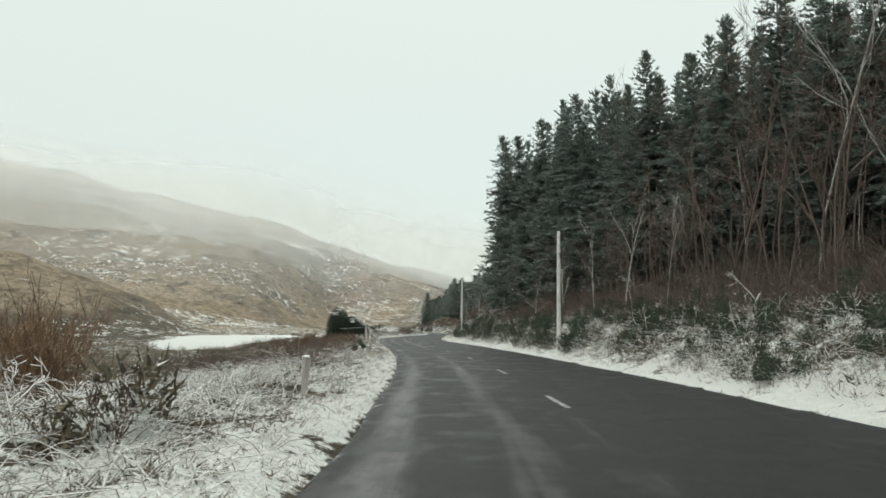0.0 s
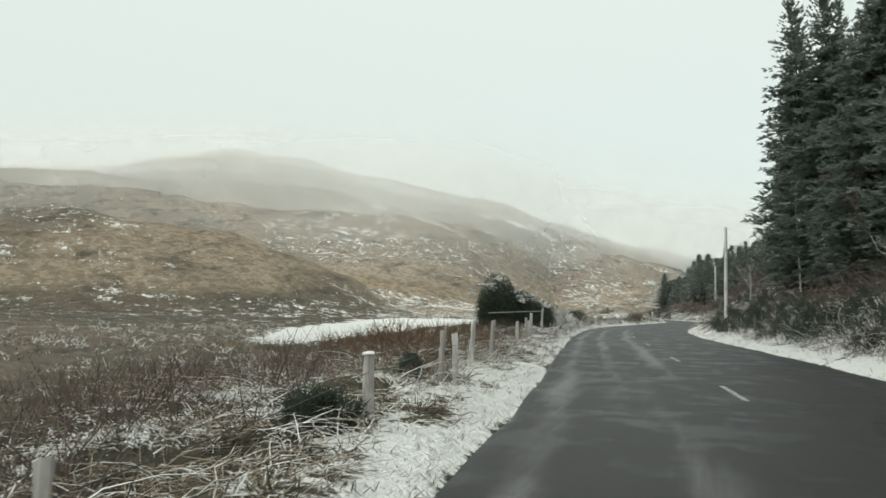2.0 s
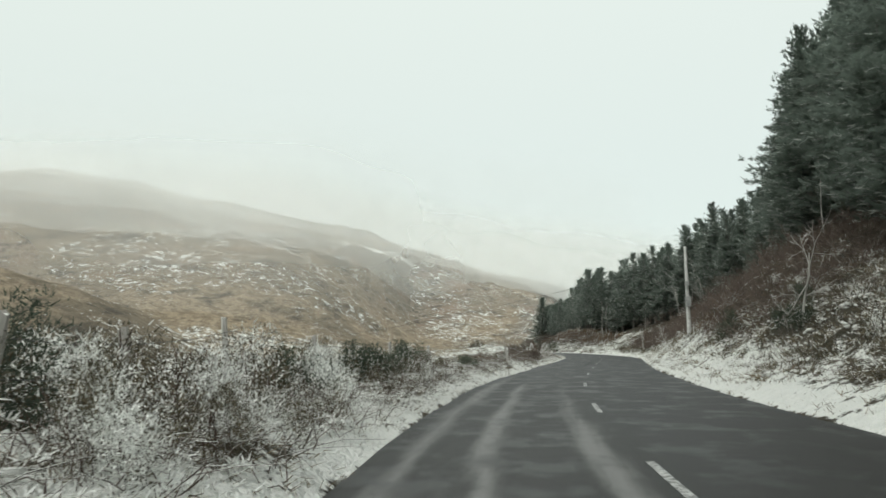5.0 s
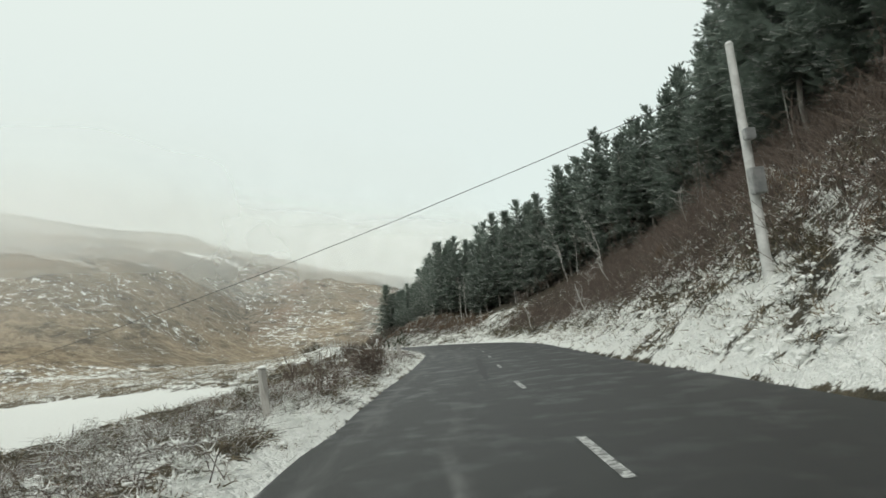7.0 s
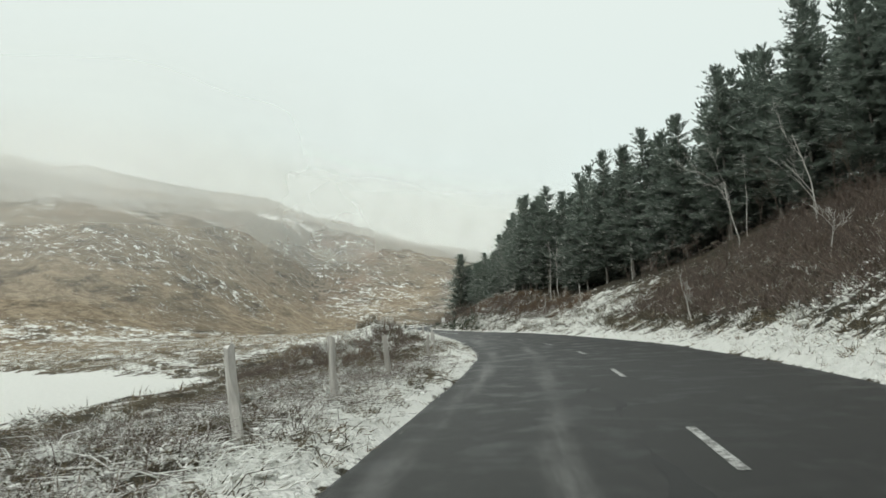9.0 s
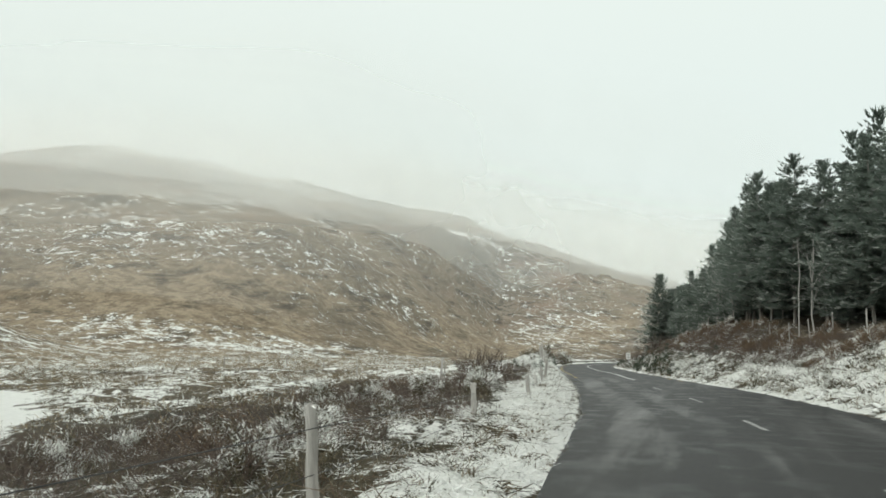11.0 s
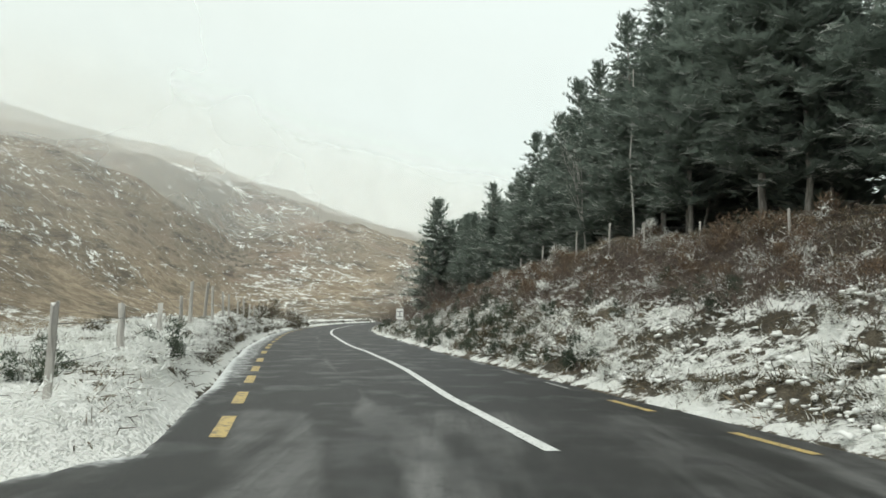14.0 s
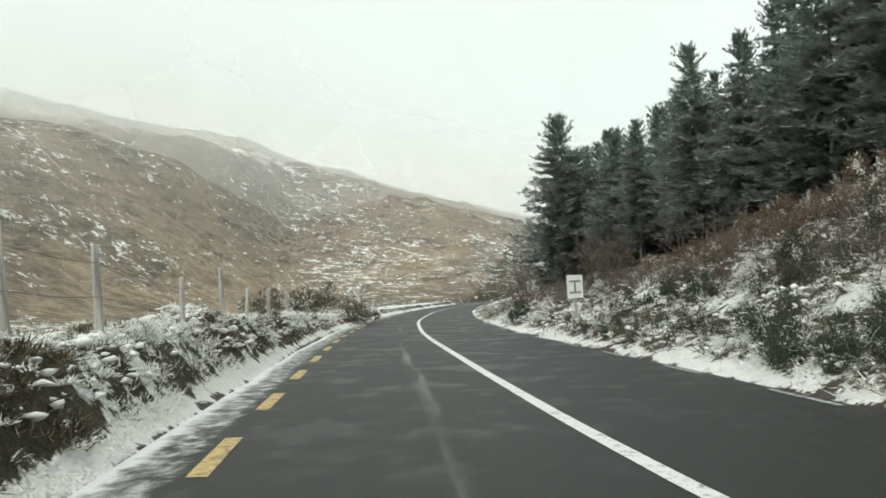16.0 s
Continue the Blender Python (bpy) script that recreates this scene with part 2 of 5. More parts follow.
ASPHALT, GROUND, HAZE_SHEET, FRESH = mat_asphalt(), mat_ground(), mat_haze_sheet(), mat_snow()
BARK = mat_bark("dark_conifer_bark", (0.05, 0.04, 0.032), (0.13, 0.105, 0.085), 0.0)
PALEBARK = mat_bark("pale_pine_bark", (0.16, 0.145, 0.13), (0.36, 0.34, 0.31), 0.0)
BIRCH = mat_birch()
# Needle colours lifted above their own tone to put haze into the wood.
SPRUCE = mat_needles("spruce_needles", (0.14, 0.172, 0.146), (0.215, 0.258, 0.222), 0.10, 0.6, 0.26, 26)
PINE = mat_needles("pine_needles", (0.14, 0.172, 0.146), (0.215, 0.258, 0.222), 0.22, 0.6, 0.48, 26)
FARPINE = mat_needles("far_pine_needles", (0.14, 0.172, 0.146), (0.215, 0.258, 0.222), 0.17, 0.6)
SCRUB = mat_twigs("brown_scrub_twigs", (0.09, 0.071, 0.061), (0.19, 0.148, 0.122), 0.14)
BRACKEN = mat_tufts("dead_bracken", (0.095, 0.068, 0.048), (0.23, 0.165, 0.112), 0.22)
BRAMBLE = mat_twigs("snowy_bramble_stems", (0.065, 0.048, 0.04), (0.17, 0.13, 0.105), 0.30)
GRASS = mat_tufts("frosted_dead_grass", (0.12, 0.095, 0.06), (0.30, 0.24, 0.16), 0.40)
TUSSOCK = mat_tufts("frosted_tussock", (0.085, 0.075, 0.05), (0.27, 0.215, 0.14), 0.38)
HEATHER = mat_tufts("dark_heather", (0.06, 0.058, 0.042), (0.16, 0.135, 0.092), 0.28)
SNOWHEATH = mat_tufts("snow_laden_heather", (0.06, 0.058, 0.042), (0.18, 0.15, 0.095), 0.41)
FROSTED = mat_tufts("heavily_snowed_twigs", (0.045, 0.045, 0.033), (0.15, 0.12, 0.08), 0.37)
PATCHED = mat_tufts("snow_patched_heather", (0.05, 0.052, 0.037), (0.15, 0.125, 0.083), 0.31)
GORSE = mat_needles("gorse_leaves", (0.052, 0.069, 0.052), (0.1, 0.12, 0.088), -0.28, 0.3)
SNOWGORSE = mat_needles("snowy_gorse_leaves", (0.045, 0.06, 0.044), (0.095, 0.115, 0.08), 0.02, 0.3)
FROSTTWIG = mat_twigs("snow_coated_twigs", (0.15, 0.12, 0.1), (0.32, 0.28, 0.24), 0.62)
RUST = mat_twigs("rust_brown_twigs", (0.12, 0.078, 0.05), (0.25, 0.165, 0.1), 0.02)
TAN = mat_twigs("pale_dry_stalks", (0.2, 0.158, 0.11), (0.45, 0.375, 0.28), 0.16)
RUSH = mat_twigs("brown_green_rushes", (0.07, 0.065, 0.04), (0.2, 0.165, 0.105), 0.12)
LADEN = mat_tufts("snow_laden_stems", (0.06, 0.054, 0.038), (0.2, 0.165, 0.11), 0.47, 1.5)
FIELD = mat_tufts("cream_field_grass", (0.17, 0.135, 0.085), (0.42, 0.34, 0.22), 0.34)
WOOD = mat_wood()
WHITE = mat_paint("white_road_paint", (0.66, 0.67, 0.65), 0.42)
WORNWHITE = mat_paint("worn_white_paint", (0.48, 0.485, 0.47), 0.5)
YELLOW = mat_paint("yellow_road_paint", (0.50, 0.37, 0.14), 0.45)
TAR = mat_plain("wet_tar", (0.008, 0.008, 0.008), (0.018, 0.018, 0.018), 0.6, 0, None, 30)
POLE = mat_plain("weathered_pole_wood", (0.48, 0.48, 0.465), (0.70, 0.70, 0.68), 0.8, 0, 0.2, 3)
STEEL = mat_plain("galvanised_steel", (0.35, 0.36, 0.36), (0.5, 0.5, 0.5), 0.45, 0.8)
DARK = mat_plain("dark_metal", (0.03, 0.03, 0.03), (0.06, 0.06, 0.06), 0.5)
SIGNWHITE = mat_plain("white_sign_face", (0.72, 0.72, 0.70), (0.82, 0.82, 0.80), 0.4)
SIGNGREY = mat_plain("grey_sign_marks", (0.2, 0.2, 0.2), (0.3, 0.3, 0.3), 0.5)
STONE = mat_plain("snow_crusted_stone", (0.62, 0.63, 0.62), (0.78, 0.79, 0.78), 0.8, 0, 0.3, 5)


# ---- mesh helpers ----
def mesh_object(name, verts, faces, material, parent=None, label="", attrs=None, smooth=False):
    """One mesh object from arrays of corners and faces."""
    me = bpy.data.meshes.new(name)
    if isinstance(faces, np.ndarray):
        n, k = faces.shape
        me.vertices.add(len(verts))
        me.vertices.foreach_set("co", np.asarray(verts, dtype=np.float32).ravel())
        me.loops.add(n * k)
        me.loops.foreach_set("vertex_index", faces.astype(np.int32).ravel())
        me.polygons.add(n)
        me.polygons.foreach_set("loop_start", np.arange(0, n * k, k, dtype=np.int32))
        me.update(calc_edges=True)
    else:
        me.from_pydata([tuple(v) for v in verts], [], faces)
    for key, values in (attrs or {}).items():
        a = me.attributes.new(key, "FLOAT", "POINT")
        a.data.foreach_set("value", np.asarray(values, dtype=np.float32))
    if smooth:
        me.polygons.foreach_set("use_smooth", np.ones(len(me.polygons), dtype=bool))
    me.materials.append(material)
    ob = new(name, me)
    if parent:
        ob.parent = parent
    if label:
        tagged(ob, label)
    return ob


def part(name, bm, material, parent, label=""):
    me = bpy.data.meshes.new(name)
    bm.to_mesh(me)
    bm.free()
    me.materials.append(material)
    ob = new(name, me)
    ob.parent = parent
    if label:
        tagged(ob, label)
    return ob


def thing(name, label, category, group="", at=None):
    ob = new(name)
    ob.empty_display_size = 0.2
    if at is not None:
        ob.matrix_basis = at
    return tagged(ob, label, category, group)


def tubes(lines, radii, sides=3):
    """Tapered stems: lines (n, k, 3), radii (n, k). Corners and quads."""
    lines, radii = np.asarray(lines, float), np.asarray(radii, float)
    n, k, _ = lines.shape
    along = np.gradient(lines, axis=1)
    along /= np.linalg.norm(along, axis=2, keepdims=True) + 1e-9
    ref = np.where(np.abs(along[..., 2:3]) > 0.9, np.array([1.0, 0, 0]), np.array([0, 0, 1.0]))
    u = np.cross(along, ref)
    u /= np.linalg.norm(u, axis=2, keepdims=True) + 1e-9
    v = np.cross(along, u)
    ang = np.arange(sides) * 2 * np.pi / sides
    ring = u[:, :, None] * np.cos(ang)[:, None] + v[:, :, None] * np.sin(ang)[:, None]
    verts = (lines[:, :, None] + ring * radii[:, :, None, None]).reshape(-1, 3)
    i = np.arange(n)[:, None, None] * k * sides
    j = np.arange(k - 1)[None, :, None] * sides
    s = np.arange(sides)[None, None, :]
    s2 = (s + 1) % sides
    faces = np.stack([i + j + s, i + j + s2, i + j + sides + s2, i + j + sides + s], axis=-1).reshape(-1, 4)
    return verts, faces


def joined(*pieces):
    vs, fs, o = [], [], 0
    for v, f in pieces:
        vs.append(v)
        fs.append(f + o)
        o += len(v)
    return np.concatenate(vs), np.concatenate(fs)


def leaves(base, way, width, up):
    """Slim pointed blades from base along way; half their width, and the side they lie on."""
    side = np.cross(way, up)
    side /= np.linalg.norm(side, axis=1, keepdims=True) + 1e-9
    w = side * np.asarray(width).reshape(-1, 1)
    v = np.stack([base - w, base + w, base + way], axis=1).reshape(-1, 3)
    return v, np.arange(len(base) * 3).reshape(-1, 3)


def lattice(ix, iy, seed):
    h = (ix * 374761393 + iy * 668265263 + seed * 974634777) & 0xFFFFFFFF
    h = ((h ^ (h >> 13)) * 1274126177) & 0xFFFFFFFF
    return ((h ^ (h >> 16)) & 0xFFFF) / 65535.0


def vnoise(x, y, size, seed=0, octaves=3):
    """Smooth noise about 0, from -1 to 1."""
    total, amp, norm = 0.0, 1.0, 0.0
    for o in range(octaves):
        fx, fy = x / size, y / size
        ix, iy = np.floor(fx).astype(np.int64), np.floor(fy).astype(np.int64)
        u, v = fx - ix, fy - iy
        u, v = u * u * (3 - 2 * u), v * v * (3 - 2 * v)
        a, b = lattice(ix, iy, seed + o), lattice(ix + 1, iy, seed + o)
        c, d = lattice(ix, iy + 1, seed + o), lattice(ix + 1, iy + 1, seed + o)
        total = total + amp * ((a + (b - a) * u) * (1 - v) + (c + (d - c) * u) * v - 0.5) * 2
        norm += amp
        amp, size = amp * 0.5, size * 0.5
    return total / norm


def ease(x, lo, hi):
    t = np.clip((x - lo) / (hi - lo), 0, 1)
    return t * t * (3 - 2 * t)


# ---- the plan: road edges along y, banks beside them ----
ROAD_Y = [-60, 0, 10, 20, 30, 40, 50, 60, 70, 80, 90, 100, 110, 120, 130, 140, 150, 160, 170, 180, 190, 200, 210, 220, 235, 255, 280, 330, 420]
ROAD_L = [2.5, -0.9, -1.15, -1.55, -2.3, -3.5, -4.95, -6.25, -7.4, -8.05, -8.1, -7.4, -6.7, -6.0, -5.35, -5.0, -5.9, -7.4, -9.2, -11.3, -13.6, -16.0, -17.8, -19.6, -21.5, -22.8, -23.0, -20.0, -8.0]
ROAD_R = [9.3, 6.0, 5.6, 4.85, 4.1, 3.05, 1.8, 0.3, -1.1, -1.75, -1.7, -1.4, -0.8, 0.1, 1.0, 1.25, 0.3, -0.9, -2.5, -5.0, -7.2, -9.4, -11.2, -13.2, -15.2, -16.5, -16.7, -13.7, -1.7]
YS = np.arange(-60, 421, 1.0)
kernel = np.exp(-0.5 * (np.arange(-9, 10) / 3.5) ** 2)
kernel /= kernel.sum()


def smoothed(values):
    v = np.interp(YS, ROAD_Y, values)
    return np.convolve(np.pad(v, 9, mode="reflect", reflect_type="odd"), kernel, mode="valid")


EDGE_L, EDGE_R = smoothed(ROAD_L), smoothed(ROAD_R)


def left_edge(y):
    return np.interp(y, YS, EDGE_L)


def right_edge(y):
    return np.interp(y, YS, EDGE_R)


def table(y, d, ys, ds, rows):
    """A smooth sheet over stations ys and offsets ds."""
    rows = np.asarray(rows, float)
    out = np.zeros(np.broadcast(y, d).shape)
    cols = [np.interp(y, ys, rows[:, k]) for k in range(len(ds))]
    k = np.clip(np.searchsorted(ds, d) - 1, 0, len(ds) - 2)
    dd = np.asarray(ds, float)
    t = np.clip((d - dd[k]) / (dd[k + 1] - dd[k]), 0, 1)
    stack = np.stack(cols)
    lo = np.take_along_axis(stack, k[None], 0)[0]
    hi = np.take_along_axis(stack, k[None] + 1, 0)[0]
    return out + lo + (hi - lo) * t


RIGHT_D = [0, 1, 3, 6, 12, 25, 60, 140]
RIGHT_Y = [0, 35, 60, 75, 90, 105, 120, 140, 160, 175, 183, 190, 205, 220, 240, 270]
RIGHT_Z = [
    (-0.05, 0.25, 1.0, 1.8, 4.0, 9, 22, 40), (-0.05, 0.25, 1.1, 2.0, 4.0, 9, 22, 40), (-0.05, 0.3, 1.0, 2.0, 4.2, 9, 22, 40),
    (-0.05, 0.4, 1.2, 2.2, 4.5, 10, 24, 40), (-0.05, 0.6, 1.9, 3.4, 6.0, 12, 28, 44), (-0.05, 0.8, 2.5, 4.8, 8.2, 15, 30, 48),
    (-0.05, 0.6, 2.1, 4.4, 8.2, 15, 30, 48), (-0.05, 0.3, 1.2, 2.8, 6.4, 13, 26, 44), (-0.05, 0.3, 1.2, 2.6, 5.5, 11, 22, 40),
    (-0.05, 0.25, 1.1, 2.4, 4.2, 8, 18, 34), (-0.05, 0.3, 1.3, 2.25, 3.9, 7.5, 17, 32), (-0.05, 0.35, 1.65, 3.4, 4.2, 7, 16, 30), (-0.05, 0.4, 1.7, 3.7, 4.3, 7, 14, 26),
    (-0.05, 0.3, 1.0, 2.0, 3.2, 7, 16, 32), (-0.05, 0.2, 0.6, 1.2, 2.6, 6.5, 16, 32), (-0.05, 0.2, 0.5, 1.0, 2.4, 6.5, 16, 32)]
LEFT_D = [0, 0.3, 0.8, 2.5, 6, 14, 40]
LEFT_Y = [0, 30, 50, 70, 90, 120, 150, 168, 180, 190, 200, 215, 235]
LEFT_Z = [
    (-0.05, 0.06, 0.15, 0.1, -0.4, -1.0, -1.1), (-0.05, 0.06, 0.15, 0.0, -0.5, -1.1, -1.1), (-0.05, 0.08, 0.2, 0.1, -0.4, -1.0, -1.1),
    (-0.05, 0.12, 0.35, 0.4, 0.2, -0.8, -1.1), (-0.05, 0.12, 0.3, 0.3, -0.2, -1.0, -1.1), (-0.05, 0.06, 0.15, 0.0, -0.5, -1.1, -1.1),
    (-0.05, 0.06, 0.15, 0.0, -0.6, -1.1, -1.1), (-0.05, 0.12, 0.4, 0.38, -0.1, -0.6, -0.8), (-0.05, 0.12, 0.45, 0.5, 0.1, -0.2, -0.5),
    (-0.05, 0.12, 0.75, 0.8, 0.2, 0.0, -0.3), (-0.05, 0.12, 0.85, 0.9, 0.2, 0.0, -0.2), (-0.05, 0.12, 0.8, 0.8, 0.2, 0.0, 0.0), (-0.05, 0.12, 0.4, 0.4, 0.2, 0.0, 0.0)]

# ridges of the left valley side: crest points (x, y, height) and reach
RIDGES = [
    ([(-1400, 430, 80), (-516, 412, 84), (-330, 400, 84), (-258, 420, 95), (-190, 490, 80), (-155, 530, 70), (-110, 600, 60), (-60, 720, 52), (40, 1000, 54), (250, 1500, 52)], 260),
    ([(-500, 235, 62), (-240, 262, 48), (-122, 305, 35), (-92, 370, 37), (-66, 400, 31), (-30, 460, 18), (40, 560, 14), (200, 640, 14)], 110),
    ([(-330, 128, 22), (-190, 144, 20), (-138, 158, 22), (-108, 174, 18)], 56)]


def hills(x, y):
    total = np.zeros(np.broadcast(x, y).shape)
    for crest, reach in RIDGES:
        best = np.zeros_like(total)
        for (ax, ay, az), (bx, by, bz) in zip(crest, crest[1:]):
            ux, uy = bx - ax, by - ay
            t = np.clip(((x - ax) * ux + (y - ay) * uy) / (ux * ux + uy * uy), 0, 1)
            d = np.hypot(x - ax - t * ux, y - ay - t * uy)
            near = np.clip(1 - d / reach, 0, 1)
            best = np.maximum(best, (az + (bz - az) * t) * near * near * (3 - 2 * near))
        total = total + best ** 3
    h = total ** (1 / 3)
    rough = vnoise(x, y, 80, 3, 4) * 0.12
    knolls = vnoise(x, y, 32, 5, 4) * 2.4 + np.abs(vnoise(x + y * 0.4, y, 19, 15, 3)) * 2.2
    crags = np.abs(vnoise(x, y + x * 0.3, 11, 17, 3)) * 1.5 + vnoise(x, y, 6.5, 19, 2) * 0.45
    return h * (1 + rough * ease(h, 0, 12)) + ease(h, 1, 14) * (knolls + crags)


# the side road, which leaves to the left
SIDE_A, SIDE_B = (-9.0, 175.3), (-19.0, 173.1)


def side_half(t):
    """Half the side road's width, which flares out to the main road."""
    return 2.2 + 3.6 * np.clip(1 - t / 6.0, 0, 1) ** 2


def side_road(x, y):
    """How far inside the side road a point lies (metres, negative outside)."""
    ux, uy = SIDE_B[0] - SIDE_A[0], SIDE_B[1] - SIDE_A[1]
    n = math.hypot(ux, uy)
    t = ((x - SIDE_A[0]) * ux + (y - SIDE_A[1]) * uy) / n
    d = np.abs((x - SIDE_A[0]) * uy - (y - SIDE_A[1]) * ux) / n
    return np.where((t > -2) & (t < n), side_half(t) - d, -9.0)


def side_fall(x):
    """The side road drops away from the main road."""
    return -0.1 * np.maximum(-11.5 - x, 0)


def ground_z(x, y):
    x, y = np.asarray(x, float), np.asarray(y, float)
    dl, dr = left_edge(y) - x, x - right_edge(y)
    zl = table(y, np.maximum(dl, 0), LEFT_Y, LEFT_D, LEFT_Z)
    zr = table(y, np.maximum(dr, 0), RIGHT_Y, RIGHT_D, RIGHT_Z)
    lump = vnoise(x, y, 0.9, 21, 2) * 0.27 + vnoise(x, y, 5, 23, 2) * 0.22
    zl = zl + lump * ease(dl, 0.15, 2.0) * (1 - 0.5 * ease(dl, 15, 60)) + hills(x, y) * np.maximum(ease(dl, 22, 70), ease(y, 290, 420))
    flat = snow_flat(x, y)
    zl = zl * (1 - flat) - 1.1 * flat
    zr = zr + (lump * 1.2 + vnoise(x, y, 12, 31) * 0.5 * ease(dr, 4, 12)) * ease(dr, 0.15, 2.5)
    far = ease(y, 330, 560)
    zr = zr * (1 - far) + far * hills(x, y)
    z = np.where(dl > 0, zl, np.where(dr > 0, zr, -0.06))
    z = np.where((dl <= 0) & (dr <= 0) & (y > 330), ease(y, 290, 420) * hills(x, y) - 0.06, z)
    inside = ease(side_road(x, y), -0.9, 0.0)
    return np.where(dl > 0, z * (1 - inside) + (side_fall(x) - 0.024) * inside, z)


FLAT = [(-23, 63), (-34, 80), (-45, 110), (-53, 148), (-53, 162), (-44, 170), (-30, 163), (-17, 152), (-18.5, 130), (-20, 100), (-19, 78)]


def snow_flat(x, y):
    """1 inside the level, snow-covered flat beside the stream, 0 outside, with a soft rim."""
    shape = np.broadcast(x, y).shape
    wob = vnoise(x, y, 9, 41) * 2.2
    px, py = x + wob, y + wob * 1.5
    inside, near = np.zeros(shape, bool), np.full(shape, 1e9)
    for (ax, ay), (bx, by) in zip(FLAT, FLAT[1:] + FLAT[:1]):
        crossing = (ay > py) != (by > py)
        inside ^= crossing & (px < (bx - ax) * (py - ay) / (by - ay + 1e-9) + ax)
        t = np.clip(((px - ax) * (bx - ax) + (py - ay) * (by - ay)) / ((bx - ax) ** 2 + (by - ay) ** 2), 0, 1)
        near = np.minimum(near, np.hypot(px - ax - t * (bx - ax), py - ay - t * (by - ay)))
    return ease(np.where(inside, near, -near), -1.2, 1.8)


def snow_cover(x, y):
    """How much snow lies, 0 to 1, by place."""
    dl, dr = left_edge(y) - x, x - right_edge(y)
    late = ease(y, 150, 178)
    left = np.interp(dl, [0, 0.1, 0.36, 0.7, 1.3, 5, 9, 30], [0.5, 0.95, 0.9, 0.58, 0.46, 0.44, 0.3, 0.2])
    left_late = np.interp(dl, [0, 0.22, 0.34, 0.75, 1.0, 2.2, 4, 12, 30, 60, 90], [0.6, 0.95, 0.66, 0.62, 0.8, 0.78, 0.56, 0.46, 0.44, 0.42, 0.2])
    left = left - 0.3 * ease(dl, 0.8, 1.7) * np.exp(-(((y - 41) / 18) ** 4))
    left = left + 0.1 * ease(dl, 1.2, 2) * (1 - ease(y, 13, 21)) * (1 - ease(dl, 7, 10))
    left = left + 0.45 * ease(dl, 0.36, 0.6) * (1 - ease(dl, 1.0, 1.6)) * (1 - ease(y, 18, 30))
    left = left + 0.16 * ease(dl, 0.4, 0.9) * (1 - ease(dl, 2.5, 4)) * np.exp(-(((y - 109) / 9) ** 4))
    left = left - 0.13 * ease(dl, 1.3, 2.2) * (1 - ease(dl, 9, 12)) * ease(y, 98, 106) * (1 - ease(y, 140, 148))
    mid_way = ease(y, 118, 140)
    left_mid = np.interp(dl, [0, 0.1, 0.9, 1.6, 3, 9, 30], [0.5, 0.95, 0.8, 0.5, 0.34, 0.36, 0.3])
    left = left * (1 - mid_way) + left_mid * mid_way
    left = left * (1 - late) + left_late * late
    left = left + 0.3 * late * (1 - ease(y, 185, 189)) * (1 - ease(dl, 3.5, 6)) * np.maximum(ease(y, 170, 175), 1 - ease(dl, 1.2, 2.0))
    left = left - 0.22 * ease(dl, 1.6, 2.8) * (1 - ease(dl, 10, 14)) * ease(y, 142, 150) * (1 - ease(y, 166, 171))
    left = left - 0.3 * ease(y, 184, 190) * ease(dl, 0.22, 0.34) * (1 - ease(dl, 0.8, 1.0))
    left = np.maximum(left, 0.85 * ease(side_road(x, y), -1.8, -0.5))
    h = hills(x, y)
    high = 0.14 + 0.1 * ease(h, 30, 95) + vnoise(x, y, 46, 55, 3) * 0.34 + vnoise(x, y, 6, 57, 2) * 0.1
    bare = np.exp(-(((x + 87) / 11) ** 2 + ((y - 388) / 20) ** 2))
    high = high + 0.3 * np.exp(-(((x + 126) / 24) ** 2 + ((y - 262) / 26) ** 2)) + 0.2 * bare + 0.14 * np.exp(-(((x + 44) / 9) ** 2 + ((y - 330) / 20) ** 2))
    field = ease(y, 176, 190) * (1 - ease(y, 262, 280))
    slope = ease(h, 1, 6) * (1 - field) + ease(h, 5.5, 7.5) * field
    left = left * (1 - slope) + high * slope
    left = np.maximum(left, snow_flat(x, y) * 1.6)
    bank = ease(y, 150, 166)
    cut = np.exp(-(((y - 104) / 18) ** 2))
    r_a = np.interp(dr, [0, 0.2, 0.9, 1.8, 4, 9], [0.6, 0.95, 0.72, 0.3, 0.24, 0.1])
    early = 1 - ease(y, 18, 40)
    r_a = r_a + 0.2 * early * ease(dr, 0.5, 1.0) * (1 - ease(dr, 5, 8))
    r_b = np.interp(dr, [0, 0.15, 0.5, 2.5, 4, 6, 12], [0.55, 0.8, 0.5, 0.44, 0.3, 0.22, 0.06])
    b = np.clip(bank, 0, 1)
    right = r_a * (1 - b) + r_b * b + 0.42 * np.exp(-(((y - 167) / 11) ** 4)) * ease(dr, 0.5, 1.0) * (1 - ease(dr, 5.5, 8))
    r_c = np.interp(dr, [0, 0.15, 0.5, 1.4, 2.4, 4, 12], [0.55, 0.95, 0.78, 0.62, 0.38, 0.12, 0.0])
    right = right * (1 - cut) + r_c * cut - 0.6 * ease(dr, 7.5, 12)
    return np.where(dl > 0, left, np.where(dr > 0, right, 0.3))


